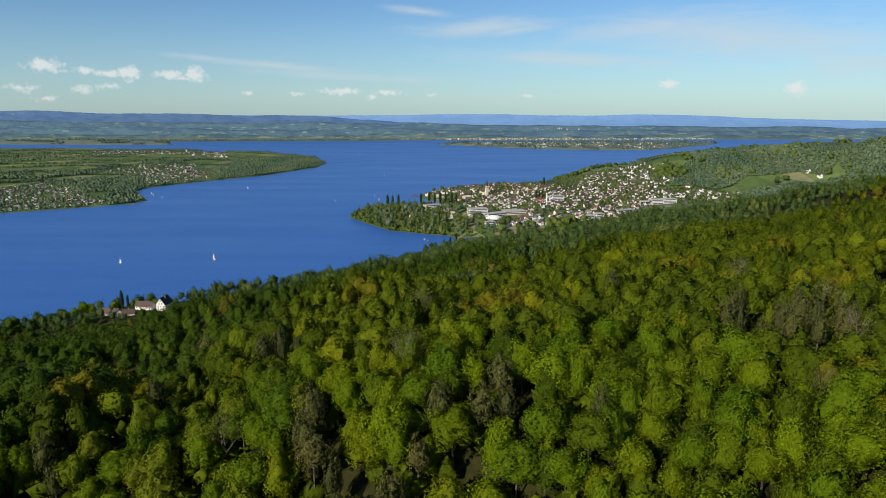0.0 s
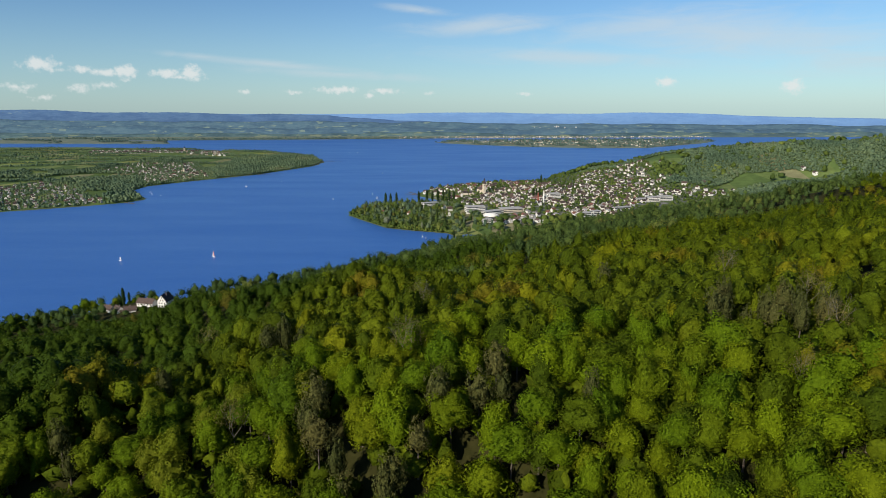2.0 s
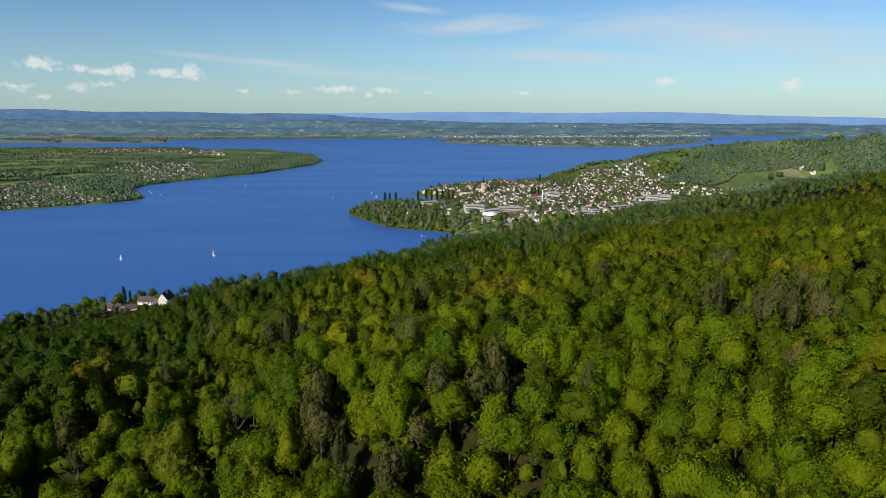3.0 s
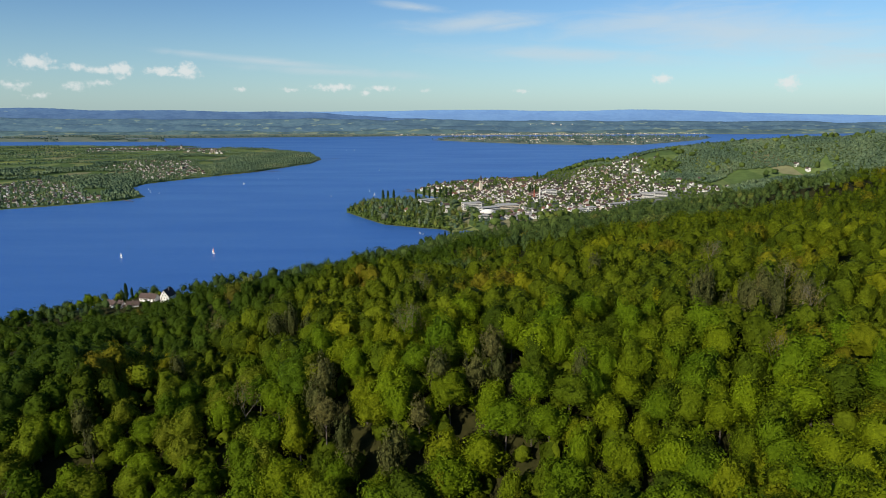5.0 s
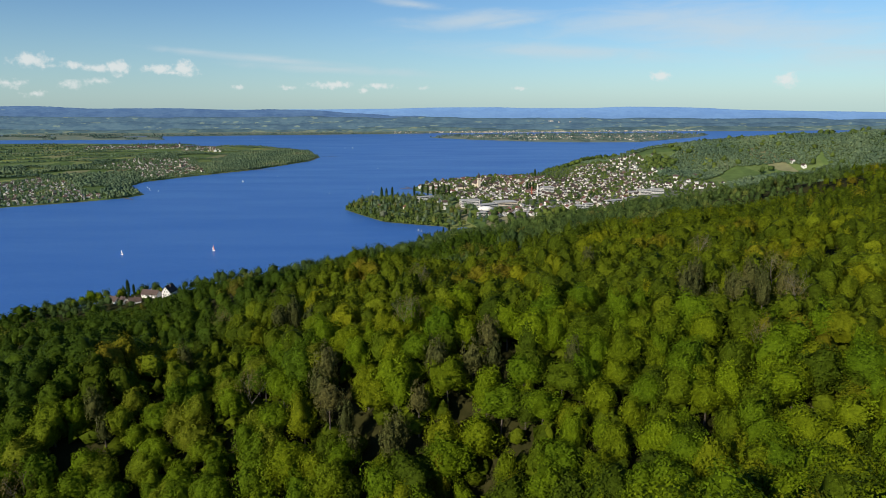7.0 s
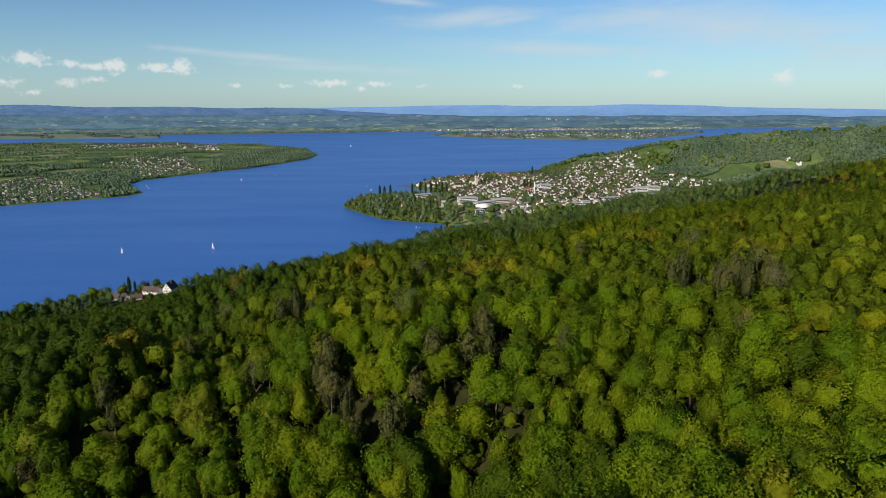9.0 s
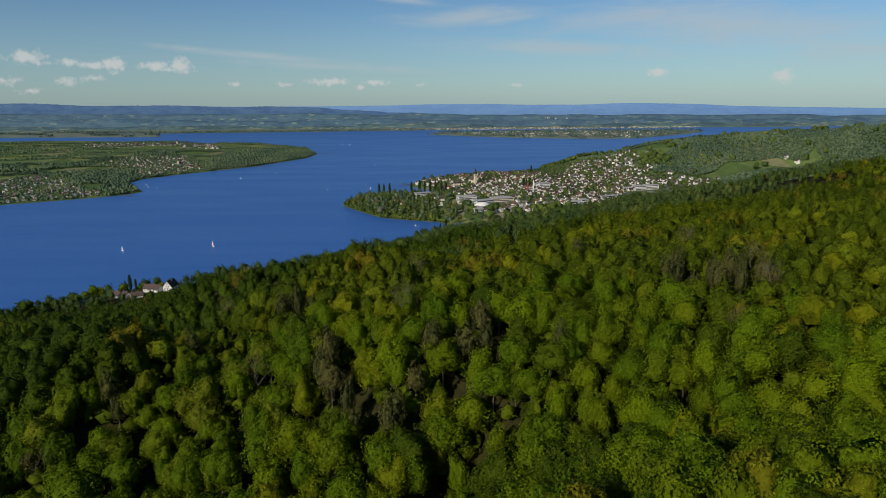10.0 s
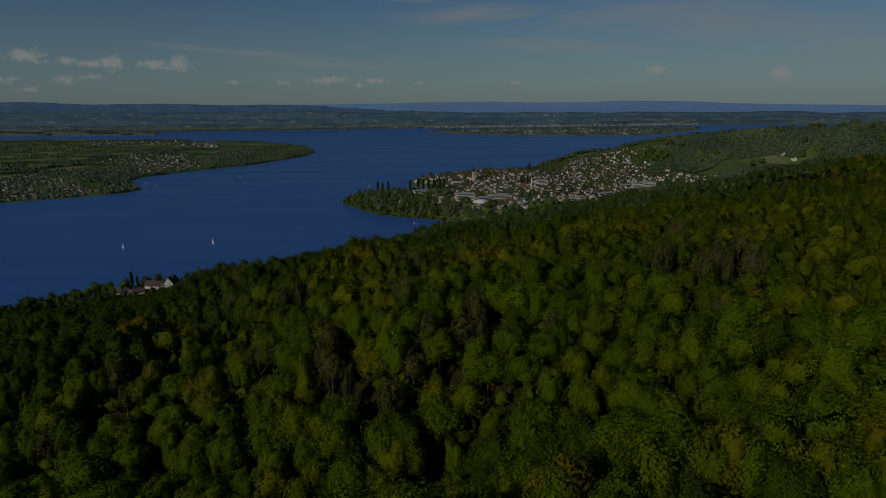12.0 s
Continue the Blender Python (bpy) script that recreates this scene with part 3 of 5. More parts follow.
def trunk_mesh(seed, h, r0):
    """A leaning trunk with limbs that reach into the crown."""
    rr = random.Random(seed)
    bm = bmesh.new()
    lean = (rr.uniform(-0.6, 0.6), rr.uniform(-0.6, 0.6))
    pts = [(lean[0] * t * t, lean[1] * t * t, h * t - (1.5 if t == 0 else 0)) for t in (0, 0.06, 0.4, 0.75, 1.0)]
    rad = [r0 * 1.5, r0, r0 * 0.8, r0 * 0.55, r0 * 0.25]
    for i in range(4):
        limb(bm, pts[i], pts[i + 1], rad[i], rad[i + 1], 7)
    for k in range(5):
        z = h * rr.uniform(0.55, 0.85)
        a = k * 1.26 + rr.uniform(-0.3, 0.3)
        limb(bm, (0, 0, z), (math.cos(a) * 2.6, math.sin(a) * 2.6, z + rr.uniform(1.5, 3.5)), r0 * 0.35, r0 * 0.1, 4)
    return finish("trunk", bm, M_BARK)


def bare_mesh(seed, h):
    """Twigs of a tree not yet in leaf: forked branches from a short bole."""
    rr = random.Random(seed)
    bm = bmesh.new()

    def fork(p, way, length, r, depth):
        q = p + way * length
        limb(bm, p, q, r, r * 0.6, 3)
        if depth:
            for _ in range(3):
                turn = Vector((rr.uniform(-1, 1), rr.uniform(-1, 1), rr.uniform(-0.2, 0.8)))
                fork(q, (way + turn * 0.6).normalized(), length * rr.uniform(0.55, 0.8), r * 0.55, depth - 1)
    fork(Vector((0, 0, -1)), Vector((0.03, 0.02, 1)), h * 0.40, 0.20, 4)
    return finish("branch_crown", bm, M_BARE)


def finish(name, bm, mat):
    me = bpy.data.meshes.new(name)
    bm.normal_update()
    bm.to_mesh(me)
    bm.free()
    me.materials.append(mat)
    return me


def leaf_data(name, vf, mat):
    ob = mesh_object(name, vf[0], vf[1], mat, True, normals=vf[2])
    me = ob.data
    bpy.data.objects.remove(ob)
    return me


def part(name, me, parent, label="", loc=(0, 0, 0), scale=(1, 1, 1)):
    """One mesh part (a bmesh goes in as (bm, material)) under a thing or a part."""
    if isinstance(me, tuple):
        me = finish(name, *me)
    ob = new(name, me)
    ob.parent = parent
    ob.location, ob.scale = loc, scale
    return tagged(ob, label)


def scatter(templates, places, mat, name, label, category):
    """Many far trees joined into one mesh: places are rows of x, y, z, width, height, turn, tint, template."""
    if not len(places):
        return None
    vs, fs, ts, ns, nv = [], [], [], [], 0
    for k, (tv, tf, tn) in enumerate(templates):
        p = places[places[:, 7].astype(int) == k]
        if not len(p):
            continue
        c, s = np.cos(p[:, 5])[:, None], np.sin(p[:, 5])[:, None]
        x = (tv[None, :, 0] * c - tv[None, :, 1] * s) * p[:, 3:4] + p[:, 0:1]
        y = (tv[None, :, 0] * s + tv[None, :, 1] * c) * p[:, 3:4] + p[:, 1:2]
        z = tv[None, :, 2] * p[:, 4:5] + p[:, 2:3]
        vs.append(np.stack([x, y, z], -1).reshape(-1, 3))
        fs.append((tf[None] + (np.arange(len(p)) * len(tv))[:, None, None] + nv).reshape(-1, 3))
        ts.append(np.repeat(p[:, 6], len(tv)))
        ns.append(np.stack([tn[None, :, 0] * c - tn[None, :, 1] * s, tn[None, :, 0] * s + tn[None, :, 1] * c, np.repeat(tn[None, :, 2], len(p), 0)], -1).reshape(-1, 3))
        nv += len(p) * len(tv)
    fs = np.concatenate(fs)
    return tagged(mesh_object(name, np.concatenate(vs), fs, mat, True, attrs={"tint": np.concatenate(ts)}, normals=np.concatenate(ns)), label, category, kind="stuff")


def grid_places(x0, x1, y0, y1, step_m, seed, jitter=0.42):
    r = np.random.RandomState(seed)
    X, Y = np.meshgrid(np.arange(x0, x1, step_m), np.arange(y0, y1, step_m * 0.9))
    X = X + (np.arange(X.shape[0]) % 2)[:, None] * step_m / 2 + r.uniform(-jitter, jitter, X.shape) * step_m
    Y = Y + r.uniform(-jitter, jitter, X.shape) * step_m
    return X.ravel(), Y.ravel(), r


def in_view(x, y, margin=3.0):
    """The wedge of land ahead that the flight overlooks."""
    return (y > -60) & (np.abs(x - 0.02 * y) < (y + 60) * 0.74 + margin)


def within(poly, x, y):
    return inside(poly, np.asarray(x, float), np.asarray(y, float)) > 0


FARM = [(-380, 602), (-345, 592), (-300, 580), (-258, 570), (-250, 625), (-300, 650), (-395, 640)]
PINES = [(84, 176), (126, 176), (132, 202), (90, 205)]

X, Y, r = grid_places(-360, 360, 22, 400, 8.4, 5)
near_zone = np.hypot(X, Y + 20) < 350
X2, Y2, r = grid_places(-700, 1000, 45, 1150, 9.3, 6)
far_zone = (np.hypot(X2, Y2 + 20) >= 350) & (np.hypot(X2, Y2 + 20) < 620)
X3, Y3, r = grid_places(-700, 1000, 300, 1150, 12.0, 16)
last_zone = np.hypot(X3, Y3 + 20) >= 620
X, Y = np.concatenate([X[near_zone], X2[far_zone], X3[last_zone]]), np.concatenate([Y[near_zone], Y2[far_zone], Y3[last_zone]])
s, u = along(X, Y)
d = inside(SOUTH, X, Y)
keep = in_view(X, Y, 12) & woodland(X, Y) & ~within(FARM, X, Y)
keep &= (r.uniform(0, 1, len(X)) > 0.015) & (wave(X, Y, 21, 44) < 1.3)
X, Y, s, u = X[keep], Y[keep], s[keep], u[keep]
Z = height(X, Y)
dist = np.hypot(X, Y + 20)
old = np.clip(0.5 + 0.45 * wave(X, Y, 45, 21), 0, 1)          # stands of taller and lower trees
big_one = r.beta(2, 2, len(X))
wid = (0.66 + 0.84 * big_one) * (0.85 + 0.3 * old)
hgt = r.uniform(0.8, 1.3, len(X)) * (0.85 + 0.25 * old)
top = (4.0 + 8.5 * (0.6 * big_one + 0.4 * r.uniform(0, 1, len(X)))) * (0.66 + 0.66 * old)
low_wood = step(20, 110, 470 + 90 * step(60, 150, -X) - s) * step(-720, -450, -Y)                 # darker wood near the shore, reaching further inland on the left
small = step(20, 110, 470 - s) * step(-720, -450, -Y)
before_farm = bump_at(X, Y, -325, 548, 100, 38)
top = top * (1 - 0.3 * small) * (1 - 0.14 * before_farm)
hgt = hgt * (1 - 0.08 * small) * (1 - 0.24 * before_farm)
wid = np.where(dist > 620, 0.98, np.where(dist > 350, 0.86, 1 - 0.16 * step(180, 260, dist))) * wid
top = np.where(dist > 620, 1.2, 1.0) * top
tint = np.clip(0.12 + 0.72 * r.beta(1.3, 1.3, len(X)) + 0.16 * wave(X, Y, 50, 4) - 0.25 * low_wood - 0.22 * step(380, 520, Y + 0.15 * X) - 0.26 * step(20, 110, -X), 0, 1)
rusty = (wave(X, Y, 38, 9) > 0.62) & (r.uniform(0, 1, len(X)) < 0.7)
tint = np.where(rusty, r.uniform(0.86, 1.0, len(X)), np.minimum(tint, 0.84))
turn = r.uniform(0, 6.28, len(X))
pick = r.uniform(0, 1, len(X))
CONIFERS = ((-34, 158, 9), (-27, 146, 6), (14, 160, 9), (-4, 161, 5), (-112, 165, 7), (-60, 215, 8), (60, 232, 6))
pines = within(PINES, X, Y) | np.any([np.hypot(X - cx, Y - cy) < cr for cx, cy, cr in CONIFERS], axis=0) | ((wave(X, Y, 26, 33) > 0.9) & (pick < 0.4) & (dist > 150))
bare = ~pines & (pick > 0.993)

near_ix = np.argsort(dist)
kinds = {"hornbeam_tree": 170, "beech_tree": 230, "maple_tree": 170, "pine_tree": 70, "ash_tree": 10}
beech = [leaf_data("crown", broadleaf(100 + k, 24, 1800, 0.29, 2, tall=1.08), M_LEAF) for k in range(6)]
maple = [leaf_data("crown", broadleaf(140 + k, 20, 1800, 0.29, 2, tall=1.22), M_MAPLE) for k in range(5)]
needles = [leaf_data("crown", broadleaf(160 + k, 44, 1100, 0.36, 2, 0.7, 1.3, 0.66, 0.1), M_NEEDLE) for k in range(4)]
twigs = [bare_mesh(170 + k, 19) for k in range(3)]
haze_twigs = [leaf_data("crown", broadleaf(180 + k, 26, 600, 0.24, 1, 0), M_BUD) for k in range(3)]
trunks = [trunk_mesh(q, 13, 0.3) for q in range(4)]
hornbeam = [leaf_data("crown", broadleaf(120 + k, 28, 1800, 0.29, 2, tall=1.1), M_HORNBEAM) for k in range(4)]
LABELS = {"hornbeam_tree": "hornbeam with a full dark green crown", "beech_tree": "beech with a dense crown in yellow-green spring leaf", "maple_tree": "tall maple in bright fresh green leaf",
          "pine_tree": "grey-green conifer with drooping needled branches", "ash_tree": "ash still bare with pale grey twigs"}
taken = np.zeros(len(X), bool)
for q in near_ix:
    kind = "pine_tree" if pines[q] else "ash_tree" if bare[q] else "hornbeam_tree" if X[q] + 25 * wave(X[q], Y[q], 40, 52) < -45 else "maple_tree" if (q * 7) % 10 < 4 else "beech_tree"
    if dist[q] > 330 or not kinds[kind]:
        continue
    kinds[kind] -= 1
    taken[q] = True
    tree = new(kind)
    tree.matrix_world = Matrix.Translation((X[q], Y[q], Z[q])) @ Matrix.Rotation(turn[q], 4, "Z")
    tagged(tree, LABELS[kind], "tree", "trees of the wooded slope")
    if kind == "ash_tree":
        part("branch_crown", twigs[q % 3], tree, "pale leafless branches")
        part("crown", haze_twigs[q % 3], tree, loc=(0, 0, 14))
        continue
    part("trunk", trunks[q % 4], tree, scale=(1, 1, (top[q] + (4 if kind == "pine_tree" else 1)) / 13))
    if kind == "pine_tree":
        part("crown", needles[q % 4], tree, loc=(0, 0, top[q] + 2.5), scale=(0.68 * wid[q], 0.68 * wid[q], hgt[q]))
    else:
        src, k = {"beech_tree": (beech, 6), "maple_tree": (maple, 5), "hornbeam_tree": (hornbeam, 4)}[kind]
        part("crown", src[q % k], tree, loc=(0, 0, top[q]), scale=(wid[q], wid[q], hgt[q]))
rest = np.stack([X, Y, Z + top, wid, hgt, turn, tint, r.randint(0, 5, len(X))], 1)
conifer = pines & ~taken
rest[conifer, 2] -= 5
rest[conifer, 7] = 5
mid = [broadleaf(200 + k, 18, 520, 0.40, 2, 0.865, tall=1.12, domed=True) for k in range(5)] + [pine(220, 220, 0.7)]
low = [broadleaf(300 + k, 15, 150, 0.55, 1, 0.80, 1.2, rough=0.08, domed=True) for k in range(5)] + [pine(320, 70, 1.3)]
under = dist < 330
shrub = [broadleaf(340 + k, 14, 22, 1.1, 1, 0.9, rough=0.1, domed=True) for k in range(5)]
rr = np.random.RandomState(77)
under_x, under_y = np.tile(X[under], 2), np.tile(Y[under], 2)
n = len(under_x)
ux, uy = under_x + rr.uniform(-5.5, 5.5, n), under_y + rr.uniform(-5.5, 5.5, n)
shrubs = np.stack([ux, uy, height(ux, uy) + 3.2, rr.uniform(0.7, 1.15, n), rr.uniform(0.5, 0.9, n), rr.uniform(0, 6.28, n), rr.uniform(0.1, 0.55, n), rr.randint(0, 5, n)], 1)
scatter(shrub, shrubs, M_LEAF_FOREST, "forest_understory", "shady young growth under the forest trees", "undergrowth")
m_mid = ~taken & (dist < 400)

beyond = Y - 0.75 * X + 30 * wave(X, Y, 60, 19) > 385
shore_wood = (low_wood + 0.25 * wave(X, Y, 50, 18) > 0.55) & (Y < 640)
scatter(mid, rest[m_mid & ~shore_wood], M_LEAF_FOREST, "forest_slope", "dense beech forest in fresh green leaf", "forest")
scatter(mid, rest[m_mid & shore_wood], M_SHORELEAF, "forest_lower_slope", "dark green wood on the lower slope", "forest")
far_off = ~taken & (dist >= 400)
scatter(low, rest[far_off & ~beyond & ~shore_wood], M_LEAF_FOREST, "forest_far_slope", "dense beech forest on the slope above the lake", "forest")
scatter(low, rest[far_off & beyond & ~shore_wood], M_BAYLEAF, "forest_by_the_bay", "darker mixed forest reaching down to the bay", "forest")
scatter(low, rest[far_off & shore_wood], M_SHORELEAF, "forest_on_the_shore", "low dark green forest along the lake shore", "forest")


# the same forest goes on beneath and behind the flight
X, Y, r = grid_places(-300, 300, -280, 26, 12, 7)
keep = (inside(SOUTH, X, Y) > 10) & ~((Y > -60) & (np.abs(X) > (Y + 60) * 0.74 + 190))
X, Y = X[keep], Y[keep]
n = len(X)
behind = np.stack([X, Y, height(X, Y) + r.uniform(5.5, 10, n), r.uniform(1.1, 1.5, n), r.uniform(0.9, 1.3, n), r.uniform(0, 6.28, n), 0.2 + 0.6 * r.beta(2, 2, n), r.randint(0, 5, n)], 1)
scatter([broadleaf(360 + k, 10, 44, 1.2, 1, 0.9, domed=True) for k in range(5)], behind, M_LEAF_FOREST, "forest_beneath", "beech forest in fresh leaf on the plateau", "forest")


# ---- buildings ----
def box(bm, x0, x1, y0, y1, z0, z1):
    v = [bm.verts.new(p) for p in ((x0, y0, z0), (x1, y0, z0), (x1, y1, z0), (x0, y1, z0), (x0, y0, z1), (x1, y0, z1), (x1, y1, z1), (x0, y1, z1))]
    for f in ((3, 2, 1, 0), (4, 5, 6, 7), (0, 1, 5, 4), (1, 2, 6, 5), (2, 3, 7, 6), (3, 0, 4, 7)):
        bm.faces.new([v[i] for i in f])


def gable_wall(w, l, h, rise, foot=3.0):
    """Walls with gable ends, ridge along y; the foot goes down into sloping ground."""
    bm = bmesh.new()
    ends = []
    for y in (-l / 2, l / 2):
        ends.append([bm.verts.new(p) for p in ((-w / 2, y, -foot), (w / 2, y, -foot), (w / 2, y, h), (0, y, h + rise), (-w / 2, y, h))])
    a, b = ends
    bm.faces.new(a)
    bm.faces.new(b[::-1])
    for i in range(5):
        bm.faces.new((a[i], b[i], b[(i + 1) % 5], a[(i + 1) % 5]))
    bmesh.ops.recalc_face_normals(bm, faces=bm.faces)
    return bm


def gable_roof(w, l, h, rise, eave=0.6, thick=0.3):
    """Two roof slabs with overhang, resting on the gable walls."""
    bm = bmesh.new()
    k = rise / (w / 2)
    pts = [(-w / 2 - eave, h - eave * k), (0, h + rise), (w / 2 + eave, h - eave * k)]
    lo = [(x, z + 0.02) for x, z in pts]
    hi = [(x, z + thick) for x, z in pts]
    ring = lo + hi[::-1]
    a = [bm.verts.new((x, -l / 2 - eave, z)) for x, z in ring]
    b = [bm.verts.new((x, l / 2 + eave, z)) for x, z in ring]
    for i in range(6):
        bm.faces.new((a[i], a[(i + 1) % 6], b[(i + 1) % 6], b[i]))
    for e in (a, b):
        bm.faces.new((e[0], e[1], e[4], e[5]))
        bm.faces.new((e[1], e[2], e[3], e[4]))
    bmesh.ops.recalc_face_normals(bm, faces=bm.faces)
    return bm


def box_mesh(name, mat, *dims):
    bm = bmesh.new()
    box(bm, *dims)
    return finish(name, bm, mat)


def house(w, l, h, rise, wall_mat, roof_mat, windows=True):
    """A plastered house: walls, tiled roof, chimney and windows."""
    ob = new("house")
    part("wall", (gable_wall(w, l, h, rise), wall_mat), ob)
    part("roof", (gable_roof(w, l, h, rise), roof_mat), ob)
    part("chimney", box_mesh("chimney", M_CHIMNEY, w * 0.12, w * 0.12 + 0.7, -0.4, 0.4, h + rise * 0.5, h + rise + 0.9), ob)
    if windows:
        pane = box_mesh("window", M_PANE, -0.55, 0.55, -0.06, 0.06, -0.7, 0.7)
        for side in (-1, 1):
            for x in (-w / 4, w / 4):
                part("window", pane, ob, loc=(x, side * l / 2, h * 0.62))
    return ob


def flat_block(name, w, l, storeys, wall_mat, roof_mat, h=3.1):
    """A flat-roofed building with a band of windows on each storey and a roof edge."""
    ob = new(name)
    top_z = storeys * h
    part("wall", box_mesh("wall", wall_mat, -w / 2, w / 2, -l / 2, l / 2, -3, top_z), ob)
    part("roof", box_mesh("roof", roof_mat, -w / 2 - 0.4, w / 2 + 0.4, -l / 2 - 0.4, l / 2 + 0.4, top_z, top_z + 0.5), ob)
    for k in range(storeys):
        z = k * h + 1.0
        for y in (-l / 2, l / 2):
            part("window_band", box_mesh("window_band", M_PANE, -w / 2 + 1, w / 2 - 1, y - 0.08, y + 0.08, z, z + 1.4), ob)
        for x in (-w / 2, w / 2):
            part("window_band", box_mesh("window_band", M_PANE, x - 0.08, x + 0.08, -l / 2 + 1, l / 2 - 1, z, z + 1.4), ob)
    return ob


def ground_at(x, y):
    return float(height(np.array([x]), np.array([y]))[0])


def put(ob, x, y, turn=0.0, dz=0.0):
    ob.matrix_world = Matrix.Translation((x, y, ground_at(x, y) + dz)) @ Matrix.Rotation(radians(turn), 4, "Z")
    return ob


# Farm on the shore: a tall white gabled house, a long low wing and barns
big = put(house(10, 12, 7.0, 6.2, M_WALL, M_ROOF_DARK, False), -278, 607, -12)
for row, (z, xs) in enumerate(((1.8, (-3, 0, 3)), (4.6, (-3, 0, 3)), (7.6, (-1.4, 1.4)), (10.2, (0,)))):
    for x in xs:
        w = part("window", box_mesh("window", M_PANE, -0.5, 0.5, -0.08, 0.08, -0.7, 0.7), big, loc=(x, -6.0, z))
        part("frame", box_mesh("frame", M_TRIM, -0.65, 0.65, -0.05, 0.05, -0.85, 0.85), w, "pale window surround")
big.name = "farmhouse"
tagged(big, "tall white farmhouse with a steep dark tiled roof by the lake", "house")
wing = put(house(8, 18, 3.6, 3.8, M_WALL, M_ROOF, False), -298, 609, 78)
wing.name = "farm_wing"
for k in range(5):
    part("window", box_mesh("window", M_PANE, -0.06, 0.06, -0.6, 0.6, -0.7, 0.7), wing, loc=(-4, -7 + 3.5 * k, 1.9))
tagged(wing, "long low white farm wing with a brown tiled roof", "house")
for x, y, a, w, l, h in ((-334, 604, 60, 8, 13, 2.4), (-322, 599, 48, 7, 11, 2.2), (-309, 596, 110, 7, 11, 2.2)):
    barn = put(house(w, l, h, 3.2, M_WALL, M_ROOF, False), x, y, a)
    barn.name = "barn"
    part("door", box_mesh("door", M_WOOD, -1.5, 1.5, -l / 2 - 0.08, -l / 2 + 0.08, -0.5, 2.6), barn, "wooden barn door")
    tagged(barn, "low barn with a brown tiled roof and whitewashed end", "barn", "farm barns")

# Town on the far side of the bay
HOUSES = [house(w, l, h, rise, wm, rm) for w, l, h, rise, wm, rm in (
    (6.5, 8, 4.4, 2.8, M_WALL, M_ROOF), (6, 7.5, 4.6, 2.6, M_WALL, M_ROOF_DARK), (7, 9, 4.4, 3.2, M_CREAM, M_ROOF), (6.5, 8.5, 5.0, 3.0, M_WALL, M_ROOF_RED),
    (6, 7.5, 4.2, 2.8, M_CREAM, M_ROOF_DARK), (8, 12, 5.2, 3.4, M_WALL, M_ROOF), (6.5, 8, 4.8, 1.8, M_WALL, M_ROOF_GREY), (7.5, 13, 5.6, 3.4, M_CREAM, M_ROOF_DARK))]
TEXT = ["white rendered house with a brown tiled gable roof", "white rendered house with a dark gable roof", "cream house with a brown tiled gable roof",
        "white house with a red tiled roof", "small cream house with a dark roof", "large white house with a brown tiled roof",
        "white house with a shallow grey roof", "long cream house with a dark tiled roof"]
for h, txt in zip(HOUSES, TEXT):
    tagged(h, txt, "house")
used = [False] * len(HOUSES)


def settle(poly, gap, turn, kinds, count, group, seed, block=()):
    """Houses along streets: a loose grid in a district, ridge lines with or across the street."""
    rr = random.Random(seed)
    xs, ys = [p[0] for p in poly], [p[1] for p in poly]
    cx, cy = sum(xs) / len(xs), sum(ys) / len(ys)
    c, s_ = math.cos(radians(turn)), math.sin(radians(turn))
    spots = []
    for i in range(-40, 41):
        for j in range(-40, 41):
            a, b = i * gap + rr.uniform(-0.25, 0.25) * gap, j * gap * 0.85 + rr.uniform(-0.2, 0.2) * gap
            spots.append((cx + a * c - b * s_, cy + a * s_ + b * c))
    P = np.array(spots)
    ok = within(poly, P[:, 0], P[:, 1]) & (np.maximum.reduce([inside(SOUTH, P[:, 0], P[:, 1]), inside(HORI, P[:, 0], P[:, 1])]) > 9)
    for bx, by, br in block:
        ok &= np.hypot(P[:, 0] - bx, P[:, 1] - by) > br
    P = P[ok]
    rr.shuffle(order := list(range(len(P))))
    for q in order[:count]:
        k = rr.choice(kinds)
        m = Matrix.Translation((*P[q], ground_at(*P[q]))) @ Matrix.Rotation(radians(turn + rr.choice((0, 0, 90)) + rr.uniform(-12, 12)), 4, "Z")
        if used[k]:
            ob = copy_thing(HOUSES[k], m)
        else:
            used[k], ob = True, HOUSES[k]
            ob.matrix_world = m
        tagged(ob, group=group)
        TOWN.append(P[q])


TOWN = []
BIG = [(68, 1236, 26), (104, 1200, 26), (138, 1210, 26), (95, 1168, 16), (84, 1128, 12), (-22, 1290, 24), (105, 1510, 14), (216, 1309, 6), (205, 1252, 6), (438, 1290, 45), (270, 1130, 22), (244, 1360, 18)]
settle([(-52, 1575), (-10, 1490), (60, 1450), (230, 1490), (300, 1640), (240, 1760), (150, 1735), (0, 1660)], 13, 14, (0, 3, 2, 3, 4, 7, 5, 3), 95, "houses of the old town", 1, BIG)
settle([(40, 1300), (130, 1250), (240, 1270), (400, 1400), (350, 1590), (230, 1490), (60, 1440)], 17, 8, (0, 1, 1, 1, 5, 6, 6, 4, 1), 95, "houses of the town centre", 2, BIG)
settle([(300, 1640), (350, 1560), (380, 1450), (520, 1500), (580, 1800), (520, 1960), (410, 1880)], 22, 22, (0, 1, 6, 6, 1), 48, "houses of the hillside quarter", 3, BIG)
settle([(400, 1260), (640, 1340), (660, 1430), (450, 1440)], 30, 10, (0, 1, 6), 26, "houses in the side valley", 4, BIG)
settle([(110, 1110), (260, 1100), (390, 1240), (240, 1270), (130, 1190)], 22, 30, (0, 1, 3, 6, 6), 32, "houses of the lower town", 5, BIG)
